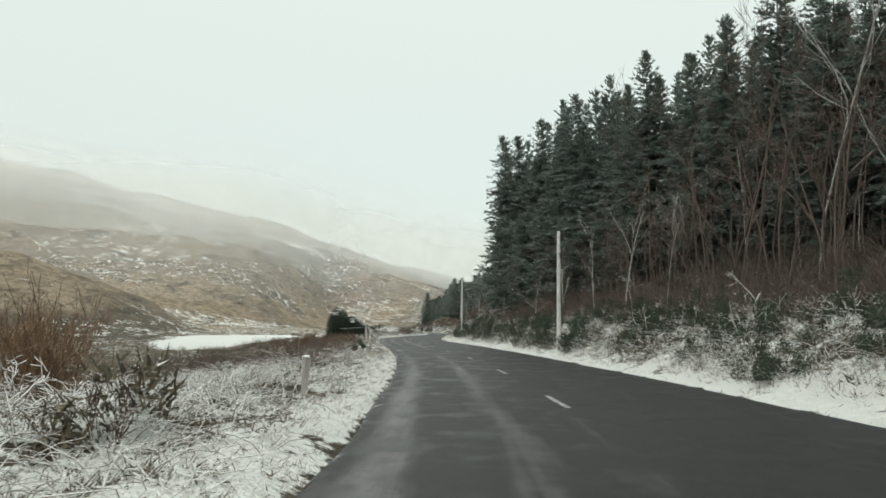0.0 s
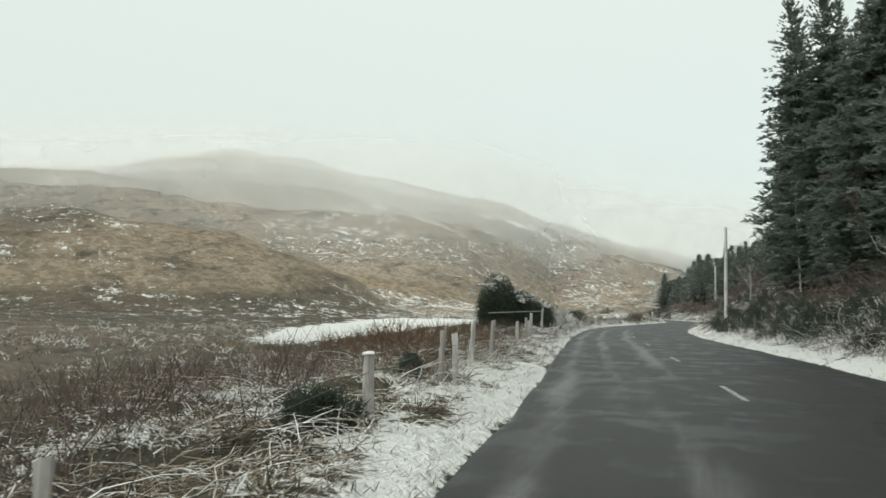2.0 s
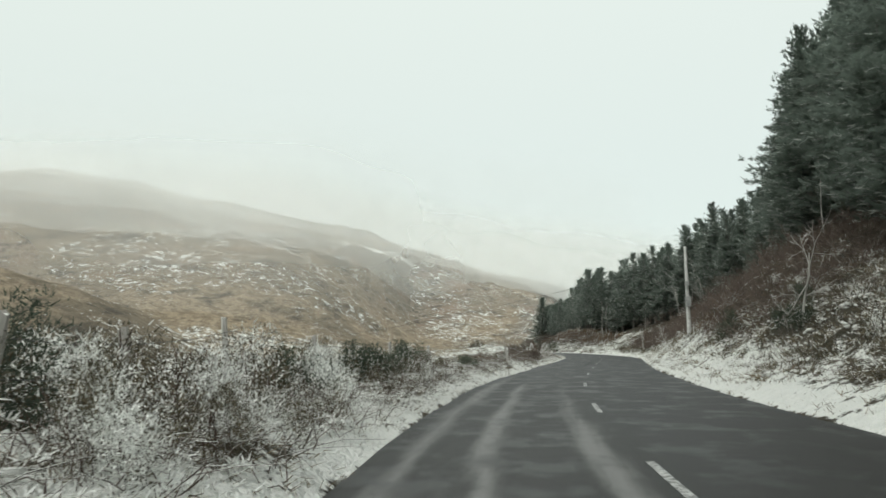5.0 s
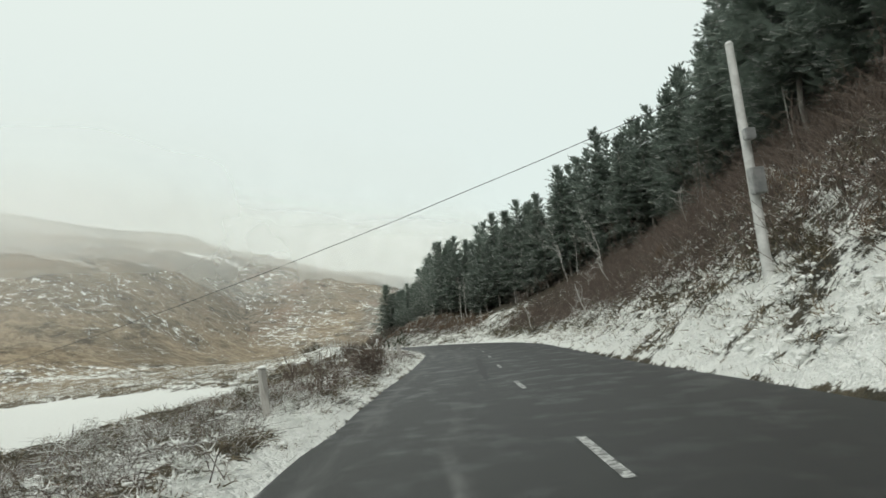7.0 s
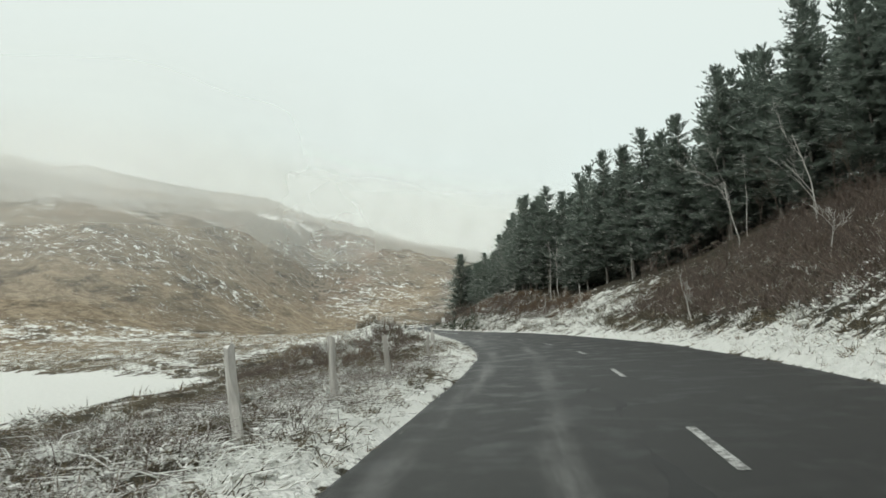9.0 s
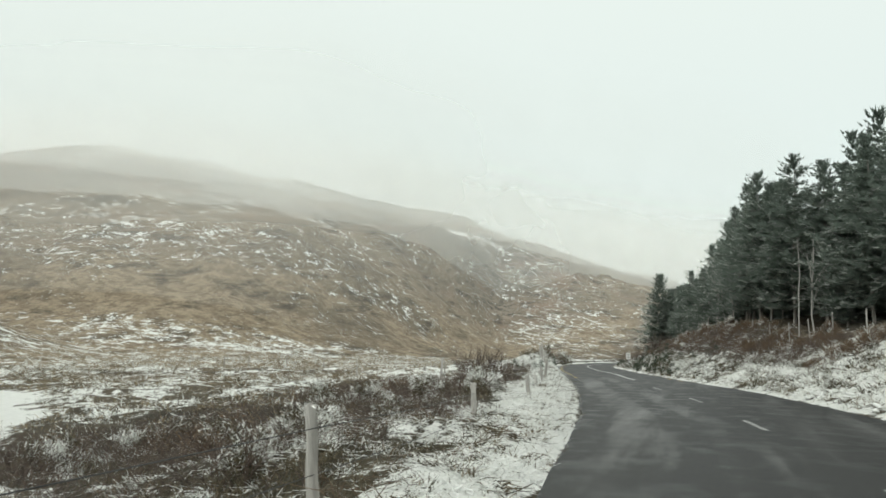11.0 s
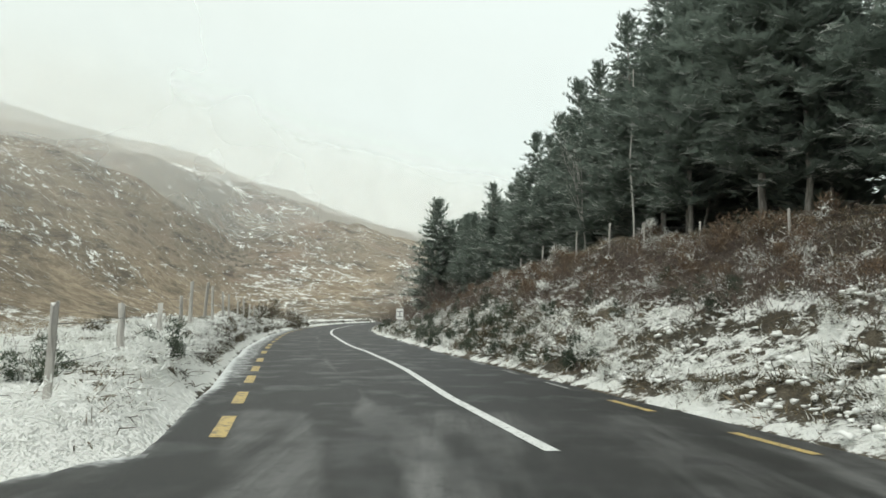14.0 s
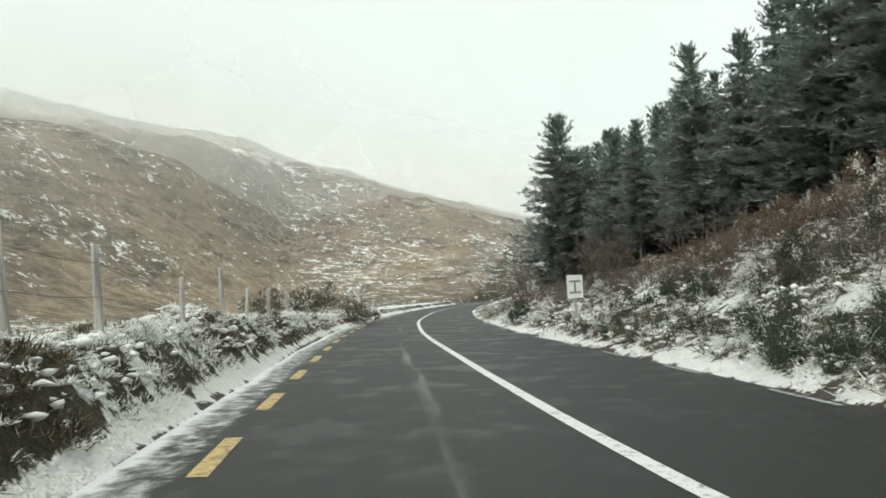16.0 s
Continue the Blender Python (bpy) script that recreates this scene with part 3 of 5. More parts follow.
def gold_cover(x, y):
    dl = left_edge(y) - x
    h = hills(x, y)
    g = np.exp(-(((h - 5) / 6) ** 2)) * 0.75 + np.exp(-(((h - 13) / 9) ** 2)) * 0.65 * (1 - ease(y, 175, 215)) + ease(y, 140, 190) * ease(dl, 4, 12) * 0.9 * (1 - 0.5 * ease(h, 12, 24))
    # More gold on the far slope: tan grass, plus haze paleness put into colour.
    g = g + 0.32 * ease(y, 235, 285) * ease(h, 4, 9) * (1 - ease(h, 24, 44))
    return np.where(dl > 0, g + vnoise(x, y, 60, 77) * 0.3, 0.25 * ease(y, 165, 185))


def moor_cover(x, y):
    """0 on the dark plant litter beside the road, 1 out on the moor and the hills."""
    dl = left_edge(y) - x
    out = np.maximum(0.35 * ease(dl, 8, 20) + 0.3 * ease(dl, 3, 9) * (1 - ease(y, 60, 90)), ease(y, 150, 190) * ease(dl, 4, 12))
    return np.where(dl > 0, np.maximum(out, ease(hills(x, y), 1, 6)), 0.25 * ease(y, 165, 185))


def spread(*spans):
    """Stations from spans of (from, to, step)."""
    return np.concatenate([np.arange(a, b, s) for a, b, s in spans])


def build_ground():
    ys = spread((-900, -60, 60), (-60, -4, 4), (-4, 262, 0.5), (262, 420, 2), (420, 1000, 8), (1000, 3200, 110))
    out = spread((0, 2.4, 0.2), (2.4, 7, 0.3), (7, 14, 0.7), (14, 40, 1.6), (40, 130, 3), (130, 420, 5), (420, 800, 30), (800, 3200, 110))
    out_r = spread((0, 2.4, 0.2), (2.4, 8, 0.35), (8, 14, 0.8), (14, 40, 3), (40, 130, 12), (130, 3200, 200))
    le, re = left_edge(ys), right_edge(ys)
    cols = [le[:, None] - out[::-1][None, :], re[:, None] + out_r[None, :]]
    x = np.concatenate(cols, axis=1)
    y = np.repeat(ys[:, None], x.shape[1], axis=1)
    z = ground_z(x, y)
    n, k = x.shape
    i = np.arange(n - 1)[:, None] * k
    j = np.arange(k - 1)[None, :]
    faces = np.stack([i + j, i + j + 1, i + j + k + 1, i + j + k], axis=-1).reshape(-1, 4)
    ob = mesh_object("ground", np.stack([x, y, z], -1).reshape(-1, 3), faces, GROUND,
                     attrs={"moor": moor_cover(x, y).ravel(), "snow": snow_cover(x, y).ravel(), "gold": gold_cover(x, y).ravel(), "broken": (1 - 0.08 * ease(hills(x, y), 2, 10) * (left_edge(y) > x)).ravel()}, smooth=True)
    return tagged(ob, "snow-dusted brown moorland, banks and misty hillsides", "ground", kind="structure")


def build_road():
    ys = np.arange(-60, 421, 1.0)
    us = np.linspace(0, 1, 49)
    le, re = left_edge(ys), right_edge(ys)
    ragged_l = vnoise(ys, ys * 0, 2.5, 61) * 0.14
    ragged_r = vnoise(ys, ys * 0, 2.5, 62) * 0.12
    le2, re2 = le - 0.1 + ragged_l, re + 0.1 + ragged_r
    x = le2[:, None] + (re2 - le2)[:, None] * us[None, :]
    y = np.repeat(ys[:, None], len(us), 1)
    z = -0.03 * (np.abs(us - 0.5)[None, :] > 0.49) + 0 * x
    w = (re2 - le2)[:, None]
    off = us[None, :] * w
    bend = (ease(ys, 34, 46) * (1 - ease(ys, 84, 96)))[:, None]
    track = lambda c, wide: np.exp(-((off - c) / wide) ** 2)
    wear = (track(0.5, 0.25) + track(1.85, 0.25)) * (1 - bend) + (track(0.53, 0.17) + track(1.36, 0.15) + track(2.57, 0.2) - 0.5 * track(2.0, 0.2)) * bend
    wear = wear + 0.3 * sum(np.exp(-((w - off - c) / 0.25) ** 2) for c in (1.0, 2.5)) - 0.42 * ease(off, 2.9, 3.4)
    # Also lightens y below 45 and around 66, and darkens around 112.
    wear = wear * (0.55 + 0.24 * np.exp(-((ys - 68) / 22) ** 2))[:, None] + (0.12 * (1 - ease(ys, 20, 45)) + 0.25 * np.exp(-((ys - 66) / 18) ** 2) - 0.9 * ease(ys, 182.5, 183.5) - 0.25 * np.exp(-((ys - 112) / 14) ** 2))[:, None]
    wear = wear + 1.5 * track(2.45 + 0.35 * ease(ys, 183, 208)[:, None], 0.17) * (ease(ys, 181, 184) * (1 - ease(ys, 225, 240)))[:, None]
    old = (ease(ys, 142, 154) * (1 - ease(ys, 182.4, 183.4)))[:, None]
    at = off - np.interp(ys, [155, 162, 167, 178], [0.3, 0.27, 0.0, 0.33])[:, None]
    lanes = 0.62 * ease(at, 0.25, 0.42) * (1 - ease(at, 1.2, 1.4)) + 0.55 * ease(at, 1.7, 1.9) * (1 - ease(at, 2.3, 2.6)) + 0.3 * ease(at, 2.4, 2.7)
    wear = wear * (1 - old) + (lanes - 0.05) * old
    late = ease(ys, 176, 190)[:, None]
    slush = np.exp(-(off / 0.16) ** 2) * 0.5 + np.exp(-((w - off) / 0.16) ** 2) * 0.5 + late * (1 - ease(off, 0.5, 1.1)) * 0.55
    n, k = x.shape
    i = np.arange(n - 1)[:, None] * k
    j = np.arange(k - 1)[None, :]
    faces = np.stack([i + j, i + j + 1, i + j + k + 1, i + j + k], -1).reshape(-1, 4)
    road = mesh_object("road", np.stack([x, y, z], -1).reshape(-1, 3), faces, ASPHALT,
                       attrs={"wear": wear.ravel(), "slush": slush.ravel()}, smooth=True)
    tagged(road, "wet dark asphalt country road with slush along its edges", "road", kind="structure")
    # side road
    ux, uy = SIDE_B[0] - SIDE_A[0], SIDE_B[1] - SIDE_A[1]
    n = math.hypot(ux, uy)
    ux, uy = ux / n, uy / n
    ts = np.linspace(-2.0, n, 60)
    vs = np.linspace(-1, 1, 9)
    half = side_half(ts)
    px = SIDE_A[0] + ux * ts[:, None] - uy * half[:, None] * vs
    py = SIDE_A[1] + uy * ts[:, None] + ux * half[:, None] * vs
    pz = side_fall(px) - 0.012
    k = len(vs)
    i = np.arange(len(ts) - 1)[:, None] * k
    j = np.arange(k - 1)[None, :]
    faces = np.stack([i + j, i + j + 1, i + j + k + 1, i + j + k], -1).reshape(-1, 4)
    side = mesh_object("side_road", np.stack([px, py, pz], -1).reshape(-1, 3), faces, ASPHALT,
                       attrs={"wear": np.zeros(px.size) + 0.12, "slush": np.repeat(np.abs(vs)[None], len(ts), 0).ravel() ** 8 * 0.6})
    tagged(side, "narrow wet asphalt side road leaving through the snow", "road", kind="structure")
    return road


def centre(y):
    return (left_edge(y) + right_edge(y)) / 2


def mark(name, y0, y1, xs, half, material, road, step=0.7):
    """A painted stripe on the road from y0 to y1 along the line xs(y)."""
    ys = np.linspace(y0, y1, max(2, int((y1 - y0) / step) + 1))
    x = xs(ys)
    bm = bmesh.new()
    prev = None
    for xx, yy in zip(x, ys):
        pair = [bm.verts.new((xx + s * half, yy, 0.006)) for s in (-1, 1)]
        if prev:
            bm.faces.new((prev[0], prev[1], pair[1], pair[0]))
        prev = pair
    return part(name, bm, material, road)


DASH_K = [-2, 0, 2, 3, 4, 5, 6, 7, 10, 11, 12, 13, 17, 18]
DASH_Y = [5.2, 22.1, 40.4, 48.7, 57.9, 66.3, 74.2, 81.9, 107.1, 114.9, 123.2, 131.3, 163.0, 170.6]


EDGE_DASH = [180.1, 182.8, 185.8, 188.4, 191.5, 195.4, 198.6, 201.1] + [204.3 + 3.3 * k for k in range(16)]


def build_markings(road):
    for k in range(-2, 19):
        far_end = float(np.interp(k, DASH_K, DASH_Y))
        mark("lane_dash", far_end - 2.1, far_end, lambda y: centre(y) + np.interp(y, [0, 12, 21, 57, 66, 82, 105, 131, 162, 169], [-0.45, -0.38, -0.26, -0.29, -0.38, -0.14, 0.02, -0.07, 0.06, -0.14]), 0.05, WORNWHITE, road)
    mark("centre_line", 179.6, 330, lambda y: centre(y) + np.interp(y, [180, 184, 189, 192, 197.7, 200.6, 203, 208, 231], [0.385, 0.45, 0.72, 0.8, 0.8, 0.65, 0.57, 0.46, 0.19]), 0.075, WHITE, road)
    for y0 in EDGE_DASH:
        mark("edge_dash", y0, y0 + 1.5, lambda y: left_edge(y) + np.interp(y, [180, 190, 200, 210], [0.5, 0.6, 0.75, 0.72]), 0.085, YELLOW, road)
    for k in range(20):
        y0 = 179.6 + 2.95 * k
        mark("edge_dash", y0, y0 + 1.25, lambda y: right_edge(y) - np.interp(y, [180, 184, 190, 194], [0.43, 0.4, 0.22, 0.12]), 0.06 if k < 2 else 0.04, YELLOW if k < 2 else WORNWHITE, road)


build_ground()
ROAD = build_road()
build_markings(ROAD)


def tar_seam(points, width, seed):
    """A dark, ragged seam of tar that lies on the road."""
    pts = np.array(points, float)
    t = np.linspace(0, len(pts) - 1, 90)
    x = np.interp(t, np.arange(len(pts)), pts[:, 0]) + vnoise(t, t * 0, 0.9, seed) * 0.14
    y = np.interp(t, np.arange(len(pts)), pts[:, 1])
    w = width * (0.8 + 0.9 * vnoise(t, t * 0, 0.45, seed + 5)) * ease(t, 0, 2) * (1 - ease(t, len(pts) - 2, len(pts) - 1))
    bm = bmesh.new()
    prev = None
    for xx, yy, ww in zip(x, y, np.maximum(w, 0.01)):
        pair = [bm.verts.new((xx + s * ww, yy, 0.004)) for s in (-1, 1)]
        if prev:
            bm.faces.new((prev[0], prev[1], pair[1], pair[0]))
        prev = pair
    part("tar_seam", bm, TAR, ROAD)


tar_seam([(-3.4, 122.6), (-3.4, 121.4), (-3.55, 120.0), (-3.55, 118.7), (-3.75, 117.4), (-3.7, 116.2), (-3.9, 114.8), (-3.9, 113.4), (-4.15, 112.0), (-4.2, 110.1), (-4.4, 108.0)], 0.12, 3)
tar_seam([(-3.95, 71.5), (-3.35, 67.2), (-2.9, 64.6), (-2.55, 62.5)], 0.05, 21)
tar_seam([(-3.0, 128.5), (-3.2, 127.0), (-3.1, 125.5), (-3.3, 124.0)], 0.06, 8)
tar_seam([(-6.9, 172.5), (-6.4, 170.0), (-6.0, 167.5), (-5.6, 165.5)], 0.06, 12)


# ---- see-through sheets standing in for haze before the hills ----
def haze_sheet(points, foot, top, thick):
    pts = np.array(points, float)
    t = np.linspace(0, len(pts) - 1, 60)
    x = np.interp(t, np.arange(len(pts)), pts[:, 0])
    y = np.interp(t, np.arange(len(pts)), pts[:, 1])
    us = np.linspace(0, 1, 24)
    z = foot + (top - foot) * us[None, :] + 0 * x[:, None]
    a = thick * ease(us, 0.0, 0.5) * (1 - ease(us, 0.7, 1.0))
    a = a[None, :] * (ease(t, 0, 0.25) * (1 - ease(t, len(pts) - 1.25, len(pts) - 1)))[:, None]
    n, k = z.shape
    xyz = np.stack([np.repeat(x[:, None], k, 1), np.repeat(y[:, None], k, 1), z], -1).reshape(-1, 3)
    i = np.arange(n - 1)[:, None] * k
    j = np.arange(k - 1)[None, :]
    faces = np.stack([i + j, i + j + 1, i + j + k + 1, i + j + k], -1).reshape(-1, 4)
    ob = mesh_object("mist", xyz, faces, HAZE_SHEET, attrs={"thick": a.ravel()}, smooth=True)
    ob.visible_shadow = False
    return tagged(ob, "pale see-through sheet standing in for haze before the hillside", "mist", kind="stuff")


haze_sheet([(-900, 260), (-420, 275), (-190, 318), (-110, 378), (-45, 480), (120, 640)], 4, 86, 0.28)
haze_sheet([(-900, 290), (-420, 300), (-205, 345), (-130, 420), (-62, 540), (130, 760)], 14, 98, 0.36)
haze_sheet([(-900, 315), (-420, 325), (-220, 370), (-150, 455), (-80, 600), (160, 900)], 20, 104, 0.4)
haze_sheet([(-120, 400), (-62, 430), (0, 470), (80, 520), (220, 560)], -8, 62, 0.34)
haze_sheet([(-600, 215), (-280, 225), (-150, 262), (-85, 330), (-25, 430), (100, 520)], -6, 70, 0.29)
haze_sheet([(-600, 200), (-250, 208), (-135, 220), (-70, 250), (-38, 292), (30, 340)], -4, 70, 0.23)


# ---- trees ----
def pine_meshes(seed, h, low=0.14, step=0.4, count=6, stations=5, sprig=1.0, wide=0.2, droop=0.0, broad=0.3, taper=0.85):
    """A pine with a pointed, ragged crown of upswept sprays, its lower trunk bare."""
    rng = np.random.default_rng(seed)
    lean = rng.normal(0, 0.02, 2)
    zt = np.linspace(-0.6, h * 0.97, 8)
    line = np.stack([lean[0] * zt + rng.normal(0, 0.04, 8), lean[1] * zt + rng.normal(0, 0.04, 8), zt], 1)[None]
    trunk = tubes(line, np.linspace(0.12, 0.02, 8)[None], 6)
    bases, ways, widths, ups = [], [], [], []
    z = h * low
    while z < h * 0.985:
        rel = (z / h - low) / (1 - low)
        reach = (0.06 + wide * h * (1 - rel) ** taper * (0.6 + 0.4 * ease(rel, 0.0, 0.25))) * rng.uniform(0.78, 1.15)
        for _ in range(max(4, int(count * (1.1 - 0.5 * rel)))):
            a = rng.uniform(0, 2 * np.pi)
            ln = reach * rng.uniform(0.5, 1.12)
            rise = rng.uniform(-0.1, 0.3) - droop + 1.3 * ease(rel, 0.75, 1.0)
            p0 = np.array([lean[0] * z, lean[1] * z, z])
            way = np.array([np.cos(a), np.sin(a), rise])
            for t in np.linspace(0.2, 0.97, stations):
                q = p0 + way * ln * t + rng.normal(0, 0.05, 3)
                for turn in (-1.0, -0.35, 0.35, 1.0):
                    b2 = a + turn + rng.normal(0, 0.25)
                    l2 = (0.2 + 0.24 * ln * (0.5 - 0.22 * t)) * rng.uniform(0.7, 1.3) * sprig * (1.15 - 0.6 * rel)
                    l2 = min(l2, 0.36 * sprig) * (1 - 0.3 * ease(rel, 0.7, 1.0))
                    bases.append(q)
                    ways.append([np.cos(b2) * l2, np.sin(b2) * l2, (rise + rng.normal(0.12, 0.28)) * l2])
                    widths.append(l2 * broad)
                    ups.append([rng.normal(0, 0.6), rng.normal(0, 0.6), 1])
        z += step * (0.7 + 0.6 * rng.random()) * (1 - 0.45 * rel)
    bases.append([lean[0] * h, lean[1] * h, h * 0.93]), ways.append([0, 0, h * 0.085]), widths.append(0.05), ups.append([1, 0, 0])
    crown = leaves(np.array(bases), np.array(ways), np.array(widths), np.array(ups))
    return trunk, crown


def tree_kind(name, label, meshes, barks, needles, group):
    tree = thing(name, label, "tree", group)
    mesh_object("trunk", *meshes[0], barks, tree, smooth=True)
    mesh_object("crown", *meshes[-1], needles, tree)
    return tree


SPRUCES = [tree_kind("spruce_tree", "tall dark green spruce in a dense roadside plantation", pine_meshes(10 + k, 16.0, 0.04, 0.4, 11, 8, 1.15, 0.235, 0.22, 0.34, 0.75), BARK, SPRUCE, "plantation spruces") for k in range(4)]
PINES = [tree_kind("pine_tree", "dark green pine with a bare lower trunk and snow-dusted boughs", pine_meshes(20 + k, 11.0, 0.06 + 0.035 * k, 0.34, 11, 7, 1.25, 0.27, 0.0, 0.36, 0.7), PALEBARK, PINE, "plantation pines") for k in range(4)]


def plant(kinds, used, x, y, size, rng):
    z = float(ground_z(x, y))
    m = Matrix.Translation((x, y, z)) @ Matrix.Rotation(rng.uniform(0, 6.28), 4, "Z") @ Matrix.Scale(size, 4)
    k = int(rng.integers(len(kinds)))
    if not used[k]:
        used[k] = True
        kinds[k].matrix_basis = m
    else:
        ob = copy_thing(kinds[k], m)
        ob.scale = (size, size, size)


# how far from the road the wood begins
FRONT_Y = [-12, 30, 60, 68, 84, 94, 104, 118, 126, 148, 165, 178, 190, 205, 225, 240, 262]
FRONT_D = [13.5, 13.0, 9.4, 8.2, 8.2, 9.2, 10.6, 10.8, 13.5, 13, 11, 9.5, 7.2, 9.0, 9.5, 9.0, 8.5]


def build_forest():
    rng = np.random.default_rng(5)
    used_s, used_p = [False] * 4, [False] * 4
    back = []
    for row, d0 in enumerate((8.0, 9.8, 12.8, 17.5, 25.0, 36.0)):
        step = (2.4, 2.4, 2.9, 3.4, 4.4, 5.5)[row]
        y = -12.0 + row * 0.9
        while y < 262:
            yy = y + rng.uniform(-0.8, 0.8)
            front = np.interp(yy, FRONT_Y, FRONT_D)
            d = front - 8.0 + d0 + rng.uniform(-0.8, 0.8)
            x = float(right_edge(yy)) + d
            tall = float(np.interp(yy, [0, 50, 70, 83, 84, 92, 102, 118, 130, 165, 180, 188, 205, 215, 228, 262], [0.8, 0.88, 1.1, 1.05, 0.95, 1.08, 1.22, 1.2, 0.95, 0.95, 0.9, 0.88, 0.86, 0.85, 0.72, 0.8])) * rng.uniform(0.85, 1.12)
            if row == 0:
                if yy < 84:
                    plant(SPRUCES, used_s, x, yy, tall, rng)
                else:
                    plant(PINES, used_p, x, yy, tall, rng)
            else:
                back.append((x, yy, tall, 2 * (yy < 84) + (row > 1)))
            y += step
    broad = [tree_kind("pine_tree", "broad dark green pine standing alone at the wood's end", pine_meshes(27, 11.0, 0.03, 0.3, 13, 8, 1.3, 0.33, 0.0, 0.34, 0.65), PALEBARK, PINE, "plantation pines")]
    used_b = [False]
    for x, yy, size in ((-9.9, 243.4, 1.0), (-8.4, 246.5, 0.85), (-6.2, 242.0, 0.8), (-3.9, 240.0, 0.86)):
        plant(broad, used_b, x, yy, size, rng)
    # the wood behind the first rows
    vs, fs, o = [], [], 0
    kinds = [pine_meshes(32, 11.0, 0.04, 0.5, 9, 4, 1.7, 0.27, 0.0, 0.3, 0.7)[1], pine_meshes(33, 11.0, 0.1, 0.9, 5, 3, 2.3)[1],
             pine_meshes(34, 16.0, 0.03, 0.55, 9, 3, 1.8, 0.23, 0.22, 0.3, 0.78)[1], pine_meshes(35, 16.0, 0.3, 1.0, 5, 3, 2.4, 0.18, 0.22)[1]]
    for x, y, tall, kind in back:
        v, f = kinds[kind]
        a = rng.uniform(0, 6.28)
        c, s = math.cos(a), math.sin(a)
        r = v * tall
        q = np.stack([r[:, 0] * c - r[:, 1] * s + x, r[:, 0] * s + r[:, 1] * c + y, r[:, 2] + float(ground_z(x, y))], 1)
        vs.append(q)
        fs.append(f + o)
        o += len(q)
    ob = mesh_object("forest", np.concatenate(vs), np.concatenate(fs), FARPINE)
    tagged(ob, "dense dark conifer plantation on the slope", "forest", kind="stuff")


build_forest()


def bare_tree(seed, h, spread_out=0.5, depth=3, thick=0.09, segs=4):
    """A leafless tree: forking, tapering limbs."""
    rng = np.random.default_rng(seed)
    lines, radii = [], []

    def limb(p, d, length, r, level):
        pts, q, w = [p], p.copy(), d.copy()
        for _ in range(segs):
            w = w + rng.normal(0, 0.16, 3) + np.array([0, 0, 0.05])
            w /= np.linalg.norm(w)
            q = q + w * length / segs
            pts.append(q.copy())
        lines.append(pts)
        radii.append(np.linspace(r, r * 0.4, segs + 1))
        if level > 0:
            for _ in range(int(rng.integers(3, 5))):
                t = rng.uniform(0.25, 1.0)
                i = min(int(t * segs), segs - 1)
                base = pts[i] + (pts[i + 1] - pts[i]) * (t * segs - i)
                d2 = w + rng.normal(0, spread_out, 3)
                d2 /= np.linalg.norm(d2)
                limb(base, d2, length * rng.uniform(0.35, 0.6), r * (1 - 0.6 * t) * 0.6, level - 1)

    limb(np.array([0, 0, -0.3]), np.array([rng.normal(0, 0.08), rng.normal(0, 0.08), 1.0]), h * 0.75, thick, depth)
    return tubes(np.array(lines), np.maximum(np.array(radii), 0.006), 3)


def standing_bare_tree(x, y, h, seed, spread_out=0.5, thick=0.09, label="leafless pale birch with snow along its limbs", tilt=(0, 0), bark=None):
    v, f = bare_tree(seed, h, spread_out, 3, thick)
    ob = mesh_object("birch_tree", v, f, bark or BIRCH, smooth=True)
    ob.matrix_basis = Matrix.Translation((x, y, float(ground_z(x, y)))) @ Euler((radians(tilt[0]), radians(tilt[1]), 0)).to_matrix().to_4x4()
    return tagged(ob, label, "tree", "bare roadside birches")


for x, y, h, seed, so, th in (
        (9.0, 39.9, 8.0, 1, 0.3, 0.06), (13.6, 28.0, 15.0, 2, 0.25, 0.085), (15.2, 27.0, 13.0, 3, 0.2, 0.07), (5.4, 53.9, 4.2, 4, 0.55, 0.045),
        (8.4, 45.0, 6.5, 5, 0.15, 0.04), (7.5, 50.0, 6.0, 6, 0.2, 0.045), (8.6, 36.0, 2.2, 7, 0.9, 0.05), (9.3, 33.0, 6.0, 17, 0.2, 0.035), (7.6, 20.0, 2.6, 18, 1.0, 0.06),
        (2.6, 125.9, 2.6, 8, 0.9, 0.05), (5.2, 130.5, 2.5, 9, 0.9, 0.045), (2.7, 143.4, 1.8, 10, 0.6, 0.05), (5.8, 139.0, 2.2, 11, 0.8, 0.04), (6.0, 121.0, 2.4, 12, 0.8, 0.04),
        (10.6, 116.0, 5.0, 13, 0.25, 0.04), (1.2, 88.5, 3.2, 14, 0.6, 0.05), (2.5, 82.0, 4.0, 15, 0.6, 0.045), (9.5, 148.0, 6.0, 16, 0.3, 0.05), (7.8, 153.0, 5.5, 19, 0.25, 0.05),
        (0.6, 190.5, 6.5, 26, 0.15, 0.06), (-0.4, 197.0, 7.0, 27, 0.15, 0.06), (1.5, 183.0, 7.5, 28, 0.2, 0.06), (-2.4, 206.0, 6.5, 29, 0.15, 0.05)):
    standing_bare_tree(x, y, h, seed, so, th)
